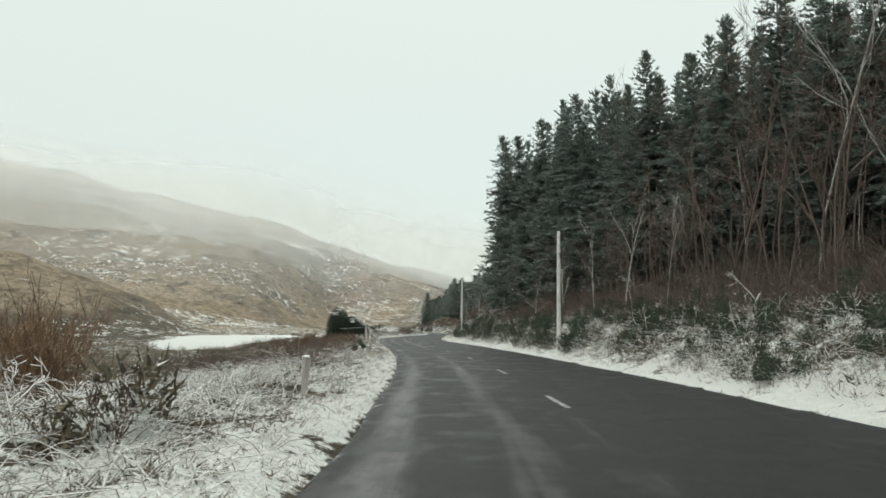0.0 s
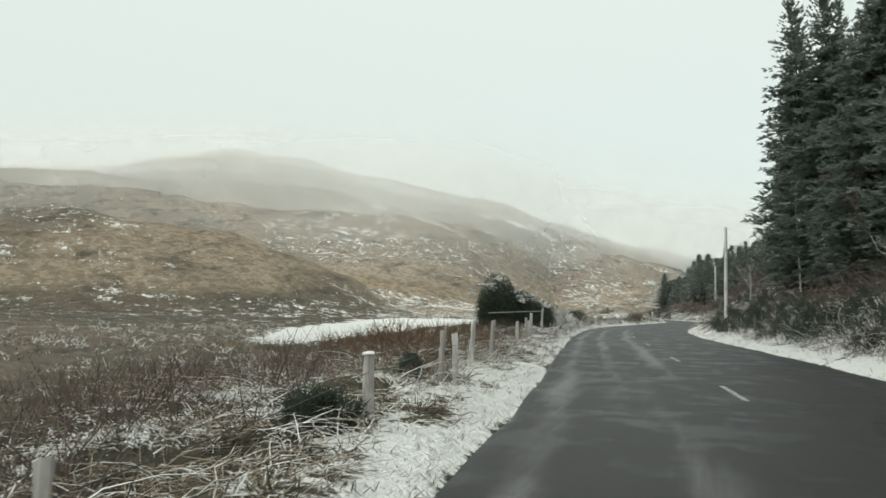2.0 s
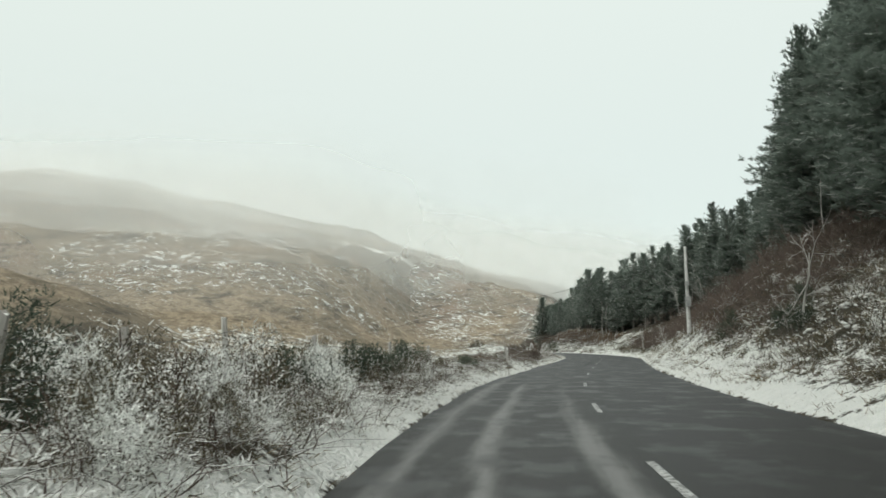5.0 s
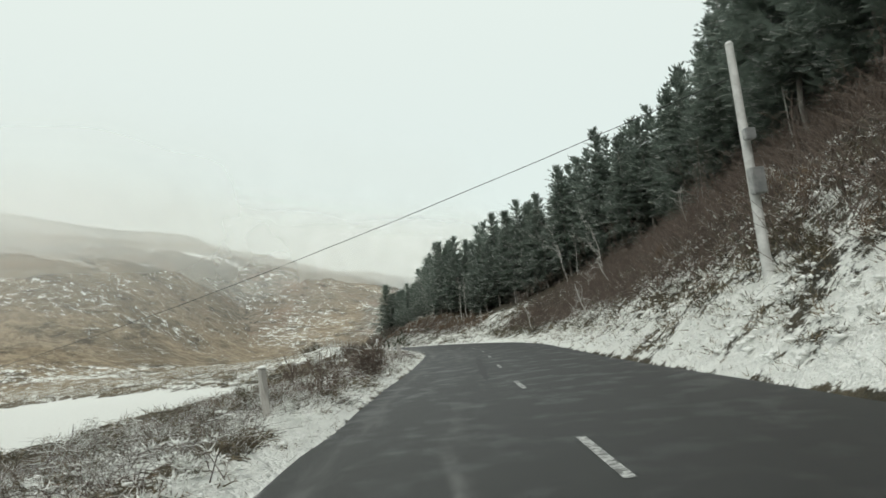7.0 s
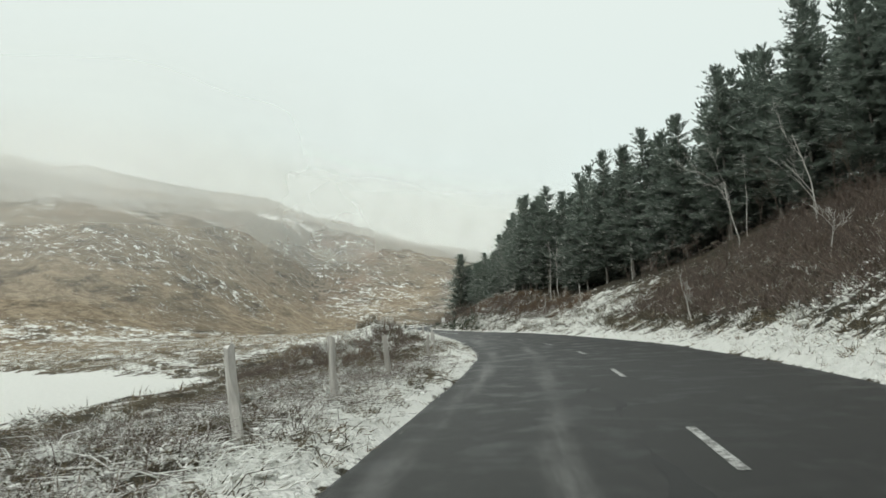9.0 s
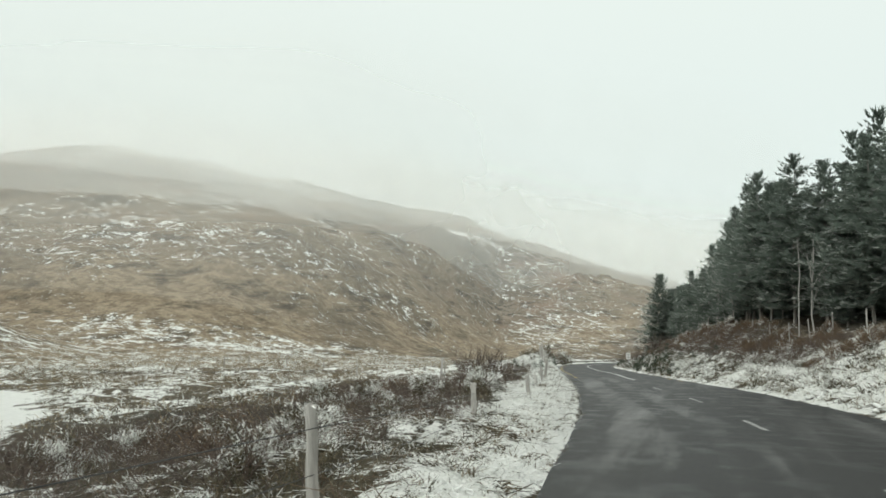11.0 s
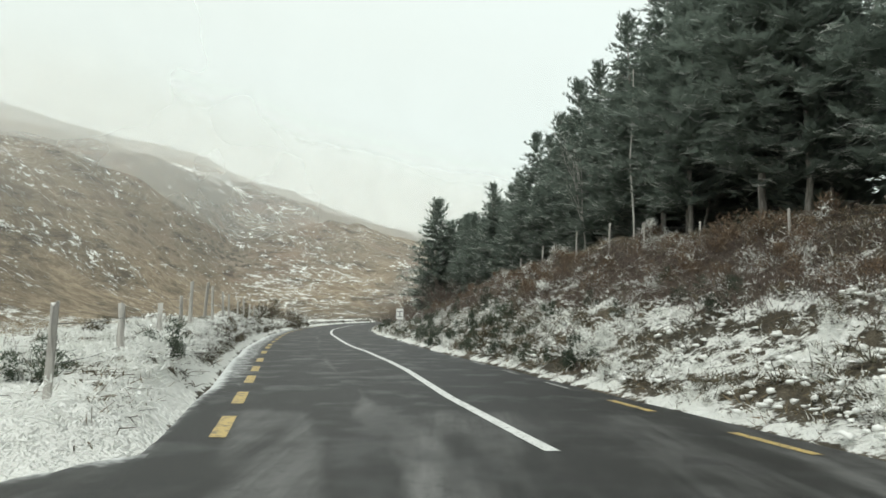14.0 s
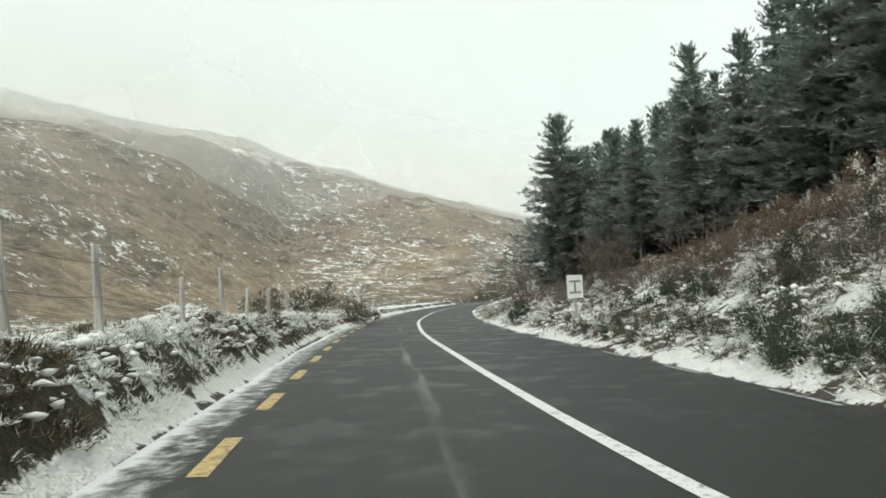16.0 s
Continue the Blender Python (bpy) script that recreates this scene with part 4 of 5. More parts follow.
for x, y, h, seed, th in ((-3.5, 6.0, 1.15, 21, 0.022), (-4.3, 7.2, 1.35, 22, 0.024), (-5.0, 8.2, 1.4, 23, 0.024), (-3.1, 7.6, 0.95, 24, 0.02), (-5.9, 9.6, 1.4, 25, 0.024), (-4.0, 9.0, 1.0, 31, 0.02), (-3.0, 10.4, 0.8, 32, 0.018), (-2.6, 5.4, 0.7, 33, 0.016)):
    standing_bare_tree(x, y, h, seed, 0.9, th, "small bare sapling coated with wet snow", bark=FROSTTWIG)


def dead_trunk(seed, h):
    """A slender dead conifer: a pale bare trunk with short broken snags."""
    r = np.random.default_rng(seed)
    z = np.linspace(-0.4, h, 7)
    line = np.stack([np.cumsum(r.normal(0, 0.05, 7)), np.cumsum(r.normal(0, 0.05, 7)), z], 1)
    pieces = [tubes(line[None], np.linspace(0.042, 0.018, 7)[None], 5)]
    n = 16
    k = r.integers(2, 6, n)
    a = r.uniform(0, 6.28, n)
    ln = r.uniform(0.15, 0.6, n)
    base = line[k] + (line[k + 1] - line[k]) * r.uniform(0, 1, (n, 1))
    tip = base + np.stack([np.cos(a) * ln, np.sin(a) * ln, r.uniform(-0.1, 0.2, n)], 1)
    pieces.append(tubes(np.stack([base, (base + tip) / 2 - np.array([0, 0, 0.03]), tip], 1), np.tile([0.012, 0.009, 0.005], (n, 1)), 3))
    verts = np.concatenate([p[0] for p in pieces])
    faces = np.concatenate([pieces[0][1], pieces[1][1] + len(pieces[0][0])])
    return verts, faces


def dead_trees():
    r = np.random.default_rng(404)
    kinds = [tagged(mesh_object("dead_tree", *dead_trunk(500 + k, 6.0), BIRCH, smooth=True), "slender pale dead trunk at the edge of the plantation", "tree", "pale dead trunks") for k in range(3)]
    used = [False] * 3
    spots = [(y, float(np.interp(y, FRONT_Y, FRONT_D)) - r.uniform(0.6, 2.0)) for y in (14, 19, 24, 29, 33, 37, 41, 46, 49, 53, 57, 63, 76, 88, 97, 108, 119, 127, 136, 158, 172, 184, 199)]
    for k, (y, d) in enumerate(spots):
        x = float(right_edge(y)) + d
        size = r.uniform(0.75, 1.25)
        m = Matrix.Translation((x, y, float(ground_z(x, y)))) @ Euler((r.normal(0, 0.04), r.normal(0, 0.04), r.uniform(0, 6.28))).to_matrix().to_4x4() @ Matrix.Scale(size, 4)
        if used[k % 3]:
            copy_thing(kinds[k % 3], m).scale = (size, size, size)
        else:
            used[k % 3] = True
            kinds[k % 3].matrix_basis = m


dead_trees()


def scrub_trees():
    """Slender leafless brown trees and bushes on the slope, each a thing of its own."""
    r = np.random.default_rng(91)
    kinds = []
    for k in range(4):
        v, f = bare_tree(200 + k, 5.0, 0.42, 3, 0.035, 3)
        kinds.append(tagged(mesh_object("scrub_tree", v, f, SCRUB), "slender leafless brown scrub tree on the slope", "tree", "slope scrub trees"))
    for k in range(4):
        v, f = bare_tree(210 + k, 2.2, 0.8, 3, 0.028, 2)
        kinds.append(tagged(mesh_object("bare_bush", v, f, SCRUB), "low branching leafless bush on the slope", "bush", "slope bushes"))
    for k in range(3):
        v, f = bare_tree(230 + k, 10.0, 0.36, 4, 0.06, 3)
        kinds.append(tagged(mesh_object("bare_tree", v, f, SCRUB), "tall leafless dark brown tree before the spruces", "tree", "leafless trees"))
    places = []
    for _ in range(52):
        y = r.uniform(6, 40)
        places.append((8 + int(r.integers(3)), float(right_edge(y)) + r.uniform(7.5, 13.0), y, r.uniform(0.75, 1.15)))
    for _ in range(130):
        y = r.uniform(2, 58)
        places.append((int(r.integers(4)), float(right_edge(y)) + r.uniform(6.0, 13.0) * np.interp(y, [40, 58], [1, 0.72]), y, r.uniform(0.8, 1.5)))
    for _ in range(24):
        y = r.uniform(98, 160)
        places.append((int(r.integers(4)), float(right_edge(y)) + r.uniform(9.0, 13.5), y, r.uniform(0.5, 0.9)))
    for _ in range(130):
        y = r.uniform(88, 170)
        places.append((4 + int(r.integers(4)), float(right_edge(y)) + r.uniform(3.0, 12.0), y, r.uniform(0.6, 1.15)))
    for _ in range(40):
        y = r.uniform(2, 62)
        places.append((4 + int(r.integers(4)), float(right_edge(y)) + r.uniform(3.5, 8.0), y, r.uniform(0.6, 1.2)))
    used = [False] * 11
    for k, x, y, size in places:
        m = Matrix.Translation((x, y, float(ground_z(x, y)))) @ Matrix.Rotation(r.uniform(0, 6.28), 4, "Z") @ Matrix.Scale(size, 4)
        ob = kinds[k]
        if used[k]:
            ob = copy_thing(kinds[k], m)
            ob.scale = (size, size, size)
        else:
            used[k] = True
            ob.matrix_basis = m


scrub_trees()


# ---- scrub, heather, brambles, grass ----
def scattered(count, rng, y0, y1, side, d0, d1, keep=None):
    """Places beside the road: x, y, z."""
    y = rng.uniform(y0, y1, count)
    d = rng.uniform(d0, d1, count)
    x = left_edge(y) - d if side < 0 else right_edge(y) + d
    ok = (side_road(x, y) < -0.3) & ((side > 0) | (snow_flat(x, y) < 0.3))
    if keep is not None:
        ok &= keep(x, y, d, rng)
    x, y = x[ok], y[ok]
    return np.stack([x, y, ground_z(x, y)], 1)


def stems(roots, rng, per, height, spread_out, radius, arc=0.0, segs=3):
    """Clumps of thin stems that rise from each root, and bend over by arc."""
    n = len(roots) * per
    base = np.repeat(roots, per, 0) + np.concatenate([rng.normal(0, spread_out * 0.35, (n, 2)), np.zeros((n, 1)) - 0.03], 1)
    a = rng.uniform(0, 2 * np.pi, n)
    hgt = height * rng.uniform(0.45, 1.15, n) * np.repeat(rng.uniform(0.7, 1.2, len(roots)), per)
    out = spread_out * rng.uniform(0.2, 1.2, n)
    t = np.linspace(0, 1, segs)
    lift = t[None] * hgt[:, None] * (1 - arc * t[None] ** 1.5)
    push = (t[None] ** 1.3) * out[:, None] * (1 + arc)
    wob = rng.normal(0, 0.04, (n, segs)) * t[None]
    p = np.stack([base[:, :1] + np.cos(a)[:, None] * push + wob, base[:, 1:2] + np.sin(a)[:, None] * push + wob[:, ::-1], base[:, 2:] + lift], -1)
    r = radius * (1 - 0.7 * t)[None] * rng.uniform(0.6, 1.3, n)[:, None]
    return tubes(p, r, 3)


def tufts(roots, rng, per, size, flat=0.6, slim=0.055):
    """Clumps of small leaves or sprigs."""
    n = len(roots) * per
    s = size * np.repeat(rng.uniform(0.6, 1.3, len(roots)), per)
    off = rng.normal(0, 1, (n, 3))
    off /= np.linalg.norm(off, axis=1, keepdims=True)
    off[:, 2] = np.abs(off[:, 2]) * flat
    base = np.repeat(roots, per, 0) + off * (s * rng.uniform(0.2, 1.0, n))[:, None]
    way = (off + rng.normal(0, 0.5, (n, 3)) + np.array([0, 0, 0.3])) * (s * 0.42)[:, None]
    return leaves(base, way, s * slim, rng.normal(0, 1, (n, 3)))


def pads(roots, rng, size):
    """Small uneven cushions of snow, one at each root."""
    g = (1 + 5 ** 0.5) / 2
    ball = np.array([(-1, g, 0), (1, g, 0), (-1, -g, 0), (1, -g, 0), (0, -1, g), (0, 1, g), (0, -1, -g), (0, 1, -g), (g, 0, -1), (g, 0, 1), (-g, 0, -1), (-g, 0, 1)]) / 1.9
    sides = np.array([(0, 11, 5), (0, 5, 1), (0, 1, 7), (0, 7, 10), (0, 10, 11), (1, 5, 9), (5, 11, 4), (11, 10, 2), (10, 7, 6), (7, 1, 8),
                      (3, 9, 4), (3, 4, 2), (3, 2, 6), (3, 6, 8), (3, 8, 9), (4, 9, 5), (2, 4, 11), (6, 2, 10), (8, 6, 7), (9, 8, 1)])
    n = len(roots)
    k = size * rng.uniform(0.45, 1.6, (n, 1, 1)) * np.stack([rng.uniform(0.7, 1.9, n), rng.uniform(0.7, 1.3, n), rng.uniform(0.4, 0.75, n)], 1)[:, None, :]
    v = ball[None] * rng.uniform(0.4, 1.5, (n, 12, 1)) * k
    a = rng.uniform(0, 6.28, n)
    c, w = np.cos(a)[:, None], np.sin(a)[:, None]
    v = np.stack([v[..., 0] * c - v[..., 1] * w, v[..., 0] * w + v[..., 1] * c, v[..., 2]], -1) + roots[:, None, :]
    return v.reshape(-1, 3), (sides[None] + np.arange(n)[:, None, None] * 12).reshape(-1, 3)


def stuff(name, geometry, material, label, category, smooth=False):
    return tagged(mesh_object(name, *geometry, material, smooth=smooth), label, category, kind="stuff")


rng = np.random.default_rng(77)
in_patches = lambda size, level, seed: (lambda x, y, d, r: vnoise(x, y, size, seed) + r.normal(0, 0.15, len(x)) > level)
# left of the road
stuff("bramble", stems(scattered(1500, rng, 2, 168, -1, 0.6, 4.5, in_patches(4, -0.2, 3)), rng, 6, 0.42, 0.4, 0.0045, 0.6, 4), BRAMBLE, "arching bramble stems dusted with snow", "bramble")
stuff("bank_bramble", stems(scattered(1400, rng, 50, 100, -1, 0.5, 4.5), rng, 5, 0.6, 0.45, 0.006, 0.55, 4), BRAMBLE, "thick snow-dusted bramble on the bank", "bramble")
stuff("snowy_grass", stems(np.concatenate([scattered(2600, rng, 1, 40, -1, 0.6, 4.5), scattered(3000, rng, 40, 130, -1, 0.3, 3.2), scattered(2600, rng, 140, 176, -1, 0.3, 5.0), scattered(1300, rng, 176, 189, -1, 0.3, 7.0)]), rng, 5, 0.2, 0.17, 0.0095, 0.65, 3), LADEN, "bent grass stems thick with wet snow", "grass")
stuff("bramble", stems(scattered(1700, rng, 99, 134, -1, 0.8, 4.6), rng, 6, 0.5, 0.4, 0.0055, 0.45, 4), BRAMBLE, "tangled reddish-brown stems dusted with snow", "bramble")
stuff("snowy_grass", stems(scattered(2000, rng, 99, 134, -1, 0.5, 3.6), rng, 5, 0.34, 0.3, 0.008, 0.55, 3), LADEN, "bent grass stems thick with wet snow", "grass")
stuff("frosted_twig", stems(scattered(190, rng, 24, 58, -1, 0.9, 3.4), rng, 4, 0.5, 0.55, 0.008, 0.6, 5), FROSTTWIG, "bare bent twigs coated with snow", "twig")
stuff("dry_stalk", stems(scattered(1500, rng, 20, 60, -1, 0.9, 5.5, in_patches(3, -0.3, 71)), rng, 4, 0.42, 0.42, 0.0062, 0.45, 3), TAN, "pale dry stalks leaning over the brown bracken", "stalk")
stuff("rush", stems(scattered(2200, rng, 98, 146, -1, 1.5, 9, in_patches(3.5, -0.3, 81)), rng, 8, 0.42, 0.22, 0.0042, 0.25, 3), RUSH, "clumps of dark rushes beside the snowy flat", "rush")
stuff("field_scrub", stems(scattered(2000, rng, 144, 170, -1, 2.0, 10, in_patches(4, -0.35, 61)), rng, 8, 0.6, 0.4, 0.0045, 0.2, 3), SCRUB, "thin brown leafless scrub in the wet field", "scrub")
stuff("field_grass", tufts(scattered(5600, rng, 150, 262, -1, 5, 56), rng, 16, 0.42, 0.45, 0.03), FIELD, "cream-coloured winter grass in the snowy field", "grass")
LUMPS = "small cushions of wet snow caught in grass and heather"
soft = in_patches(1.1, -0.12, 43)
stuff("snow_cushion", pads(np.concatenate([scattered(2600, rng, 44, 130, -1, 0.25, 2.8, soft)]) + np.array([0, 0, 0.05]), rng, 0.03), FRESH, LUMPS, "snow", True)
stuff("snow_cushion", pads(scattered(3200, rng, 186, 240, -1, 0.45, 2.6, soft) + np.array([0, 0, 0.14]), rng, 0.042), FRESH, LUMPS, "snow", True)
stuff("snow_cushion", pads(np.concatenate([scattered(3800, rng, 84, 135, 1, 0.3, 4.2, soft), scattered(3200, rng, 158, 182, 1, 0.2, 4.4, soft), scattered(4000, rng, 182, 225, 1, 0.4, 4.2, soft)]) + np.array([0, 0, 0.09]), rng, 0.042), FRESH, LUMPS, "snow", True)
stuff("bracken", stems(scattered(3600, rng, 2, 172, -1, 0.9, 10, in_patches(6, -0.3, 8)), rng, 6, 0.4, 0.33, 0.0048, 0.45, 3), BRACKEN, "dead brown bracken and stalks beside the road", "bracken")
stuff("left_scrub", stems(scattered(1300, rng, 12, 58, -1, 1.9, 10, in_patches(5, 0.0, 18)), rng, 9, 0.75, 0.5, 0.008, 0.1, 2), SCRUB, "reddish-brown leafless scrub in the low field", "scrub")
stuff("left_bracken", stems(scattered(1500, rng, 37, 57, -1, 1.3, 8), rng, 9, 0.66, 0.42, 0.0045, 0.5, 3), BRACKEN, "dense dead brown bracken beside the fence", "bracken")
stuff("verge_grass", stems(scattered(4500, rng, 0, 172, -1, 0.1, 1.2), rng, 4, 0.13, 0.1, 0.005, 0.3, 2), GRASS, "frosted dead grass in the snowy verge", "grass")
stuff("heather", tufts(scattered(6500, rng, 0, 172, -1, 0.7, 9, in_patches(5, -0.3, 12)), rng, 26, 0.16, 0.6, 0.04), HEATHER, "dark heather tussocks with snow on top", "heather")
stuff("hedge_bank_heather", tufts(scattered(2400, rng, 186.5, 245, -1, 0.3, 2.4), rng, 46, 0.15, 0.75, 0.05), FROSTED, "dark heather on the snowy hedge bank", "heather")
stuff("hedge_bank_grass", stems(scattered(2600, rng, 176, 262, -1, 0.3, 6.0), rng, 5, 0.16, 0.12, 0.0045, 0.3, 2), GRASS, "frosted grass on the snowy bank", "grass")
TUSSOCKS = "short frosted grass tussocks poking through patchy snow"
stuff("tussock", tufts(np.concatenate([scattered(3000, rng, 0, 172, -1, 0.5, 3.5), scattered(1800, rng, 0, 172, -1, 3.5, 12)]), rng, 20, 0.16, 0.5, 0.03), TUSSOCK, TUSSOCKS, "tussock")
stuff("tussock", tufts(scattered(3000, rng, 2, 240, -1, 9, 40), rng, 18, 0.5, 0.45, 0.035), TUSSOCK, TUSSOCKS, "tussock")
stuff("tussock", tufts(np.concatenate([scattered(2000, rng, 186, 240, -1, 0.3, 3.4), scattered(160, rng, 176, 186, -1, 0.5, 3.4), scattered(900, rng, 150, 250, -1, 3, 10)]), rng, 12, 0.2, 0.5, 0.035), TUSSOCK, TUSSOCKS, "tussock")
stuff("tussock", tufts(np.concatenate([scattered(3200, rng, 160, 240, 1, 0.3, 6.5), scattered(2000, rng, 84, 132, 1, 0.3, 7), scattered(2000, rng, 0, 160, 1, 0.6, 3.5)]), rng, 18, 0.22, 0.5, 0.04), TUSSOCK, TUSSOCKS, "tussock")
stuff("frosted_twig", stems(scattered(800, rng, 1, 24, -1, 1.1, 6.5), rng, 5, 0.55, 0.55, 0.008, 0.4, 4), FROSTTWIG, "bare bent twigs coated with snow", "twig")
stuff("snow_clump", tufts(np.concatenate([scattered(500, rng, 1, 22, -1, 0.5, 5, in_patches(1.5, 0.0, 91)), scattered(900, rng, 150, 176, -1, 0.3, 1.8)]) + np.array([0, 0, 0.07]), rng, 30, 0.1, 0.5, 0.07), FRESH, "wet snow lying on bent grass", "snow")
# right of the road
stuff("frosted_twig", stems(scattered(1500, rng, 1, 62, 1, 0.8, 6.0), rng, 6, 0.6, 0.55, 0.008, 0.45, 4), FROSTTWIG, "bare bent twigs coated with snow", "twig")
stuff("bank_heather", tufts(scattered(5200, rng, 2, 165, 1, 1.1, 8, in_patches(3, -0.3, 14)), rng, 26, 0.28), HEATHER, "dark heather and low gorse on the bank, snow-dusted", "heather")
stuff("snow_clump", tufts(np.concatenate([scattered(500, rng, 50, 100, -1, 0.4, 2.4), scattered(1500, rng, 182, 192, -1, 0.5, 3.0), scattered(900, rng, 178, 230, -1, 0.4, 2.2), scattered(900, rng, 165, 230, 1, 0.6, 4.5), scattered(500, rng, 2, 95, 1, 1.0, 4.0)]) + np.array([0, 0, 0.14]), rng, 30, 0.1, 0.5, 0.075), FRESH, "clumps of fresh snow caught in the low plants", "snow")
stuff("bank_heather", tufts(scattered(4600, rng, 165, 245, 1, 0.4, 6, in_patches(1.6, -0.2, 15)), rng, 24, 0.23, 0.8, 0.04), PATCHED, "dark heather tussocks on the snowy bank", "heather")
stuff("bank_grass", stems(scattered(3400, rng, 0, 240, 1, 0.1, 2.2), rng, 4, 0.17, 0.12, 0.006, 0.3, 2), GRASS, "frosted dead grass in the snowy verge", "grass")
stuff("bank_bramble", stems(scattered(1300, rng, 2, 92, 1, 1.0, 6.5), rng, 5, 0.8, 0.7, 0.006, 0.5, 3), BRAMBLE, "snow-dusted bare stems on the bank", "bramble")
stuff("scrub", stems(scattered(4000, rng, 92, 154, 1, 2.0, 14), rng, 7, 1.15, 0.8, 0.011, 0.25, 2), SCRUB, "leafless brown scrub on the slope", "scrub")
stuff("scrub", stems(scattered(1900, rng, -2, 64, 1, 4, 13), rng, 6, 1.9, 1.2, 0.012, 0.2, 2), SCRUB, "leafless brown scrub before the spruces", "scrub")
stuff("crest_grass", stems(scattered(1500, rng, 174, 220, 1, 4.9, 7.2), rng, 7, 0.26, 0.22, 0.006, 0.35, 3), TAN, "pale dry grass along the top of the bank", "grass")
stuff("bank_scrub", stems(scattered(3200, rng, 174, 240, 1, 2.5, 5.6, in_patches(4, -0.4, 33)), rng, 13, 0.6, 0.42, 0.0055, 0.3, 3), SCRUB, "low brown scrub on the bank", "scrub")


def bush(name, x, y, width, height, seed, leafy, twiggy, label, category, leaf=None, twig=None, leaf_size=0.3, capped=0, fat=0.11, even=0.35):
    """A bush of branching stems, with or without sprigs of leaves in an uneven crown."""
    r = np.random.default_rng(seed)
    z = float(ground_z(x, y))
    ob = thing(name, label, category, "", Matrix.Translation((x, y, z)))
    limbs = []
    count = max(3, twiggy // 16)
    for k in range(count):
        v, f = bare_tree(seed * 31 + k, height * (r.uniform(0.75, 0.98) if leafy else r.uniform(0.75, 1.15)), 0.5, 2, 0.0105 if height > 1 else 0.008, 2)
        lean = r.uniform(0.0, 0.75) * min(1.0, width / (1.6 * height))
        a = r.uniform(0, 6.28)
        turn = Euler((0, lean, a)).to_matrix()
        place = np.array([math.cos(a), math.sin(a), 0]) * r.uniform(0, 0.28) * width
        limbs.append((v @ np.array(turn).T + place, f))
    mesh_object("branchwork", *joined(*limbs), twig or SCRUB, ob)
    if leafy:
        lumps = r.normal(0, 1, (max(7, leafy // 300), 3))
        lumps /= np.linalg.norm(lumps, axis=1, keepdims=True)
        lumps[:, 2] = np.abs(lumps[:, 2])
        lumps *= r.uniform(even, 0.85, (len(lumps), 1))
        pick = lumps[r.integers(0, len(lumps), leafy)] + np.clip(r.normal(0, 0.15, (leafy, 3)), -0.26, 0.26)
        pick *= np.minimum(1.0, 1.0 / (np.linalg.norm(pick, axis=1, keepdims=True) + 1e-6))
        base = pick * np.array([width * 0.5, width * 0.5, height * 0.92]) + np.array([0, 0, 0.06 * height])
        base[:, 2] = np.maximum(base[:, 2], 0.02)
        way = (r.normal(0, 1, (leafy, 3)) + pick * 0.8 + np.array([0, 0, 0.4])) * leaf_size * 0.5
        mesh_object("foliage", *leaves(base, way, np.full(leafy, leaf_size * fat), r.normal(0, 1, (leafy, 3))), leaf or GORSE, ob)
        if capped:
            top = base[:, 2] > height * 0.72
            spots = base[top][r.integers(0, max(1, int(top.sum())), capped)]
            near = np.repeat(spots, 26, 0) + r.normal(0, 0.1, (capped * 26, 3)) * np.array([1.3, 1.3, 0.45]) + np.array([0, 0, 0.05])
            mesh_object("snow_cap", *pads(near, r, 0.028), FRESH, ob, "clumps of fresh snow on the bush", smooth=True)["kind"] = "stuff"
    return ob


bush("gorse_bush", -8.75, 59.6, 3.0, 2.05, 1, 28000, 60, "large dark green gorse bush carrying clumps of snow", "bush", None, None, 0.085, 40, 0.2, 0.6)
bush("gorse_bush", -9.35, 58.6, 2.1, 2.95, 2, 26000, 50, "tall dark green gorse bush with upright shoots", "bush", None, None, 0.09, 8, 0.2, 0.6)
bush("gorse_bush", -7.85, 60.5, 2.0, 1.55, 3, 12000, 30, "rounded dark gorse bush beside the fence post", "bush", None, None, 0.075, 7, 0.2, 0.5)


def hedge():
    """The bare, snow-dusted hedge on the bank, shrub by shrub."""
    r = np.random.default_rng(7)
    kinds = [bush("hedge_shrub", 0, 0, 1.9, 1.2, 30 + k, 3000, 70, "bare hedge shrub thickly dusted with snow", "shrub", (FROSTED, SNOWHEATH, SNOWHEATH, FROSTED)[k], BRAMBLE, 0.066) for k in range(4)]
    used = [False] * 4
    for row in (0.75, 1.5, 2.5, 3.6):
        y = 50.0 + row * 0.4
        while y < 104:
            y += r.uniform(1.2, 1.9)
            if (52.5 < y < 58.0 and row > 1) or 58 < y < 61.6:
                continue
            d = row + r.uniform(-0.25, 0.25)
            x = float(left_edge(y)) - d
            size = float(np.interp(y, [50, 56, 60, 68, 76, 90, 104], [0.5, 0.75, 1.3, 1.2, 0.85, 0.62, 0.45])) * r.uniform(0.8, 1.15) * (0.55 if row < 1 else 0.9 if row < 2 else 1.0)
            m = Matrix.Translation((x, y, float(ground_z(x, y)) - 0.04)) @ Matrix.Rotation(r.uniform(0, 6.28), 4, "Z") @ Matrix.Scale(size, 4)
            k = int(r.integers(4)) if y > 68 else int(r.integers(1, 3))
            if used[k]:
                copy_thing(kinds[k], m).scale = (size, size, size)
            else:
                used[k] = True
                kinds[k].matrix_basis = m


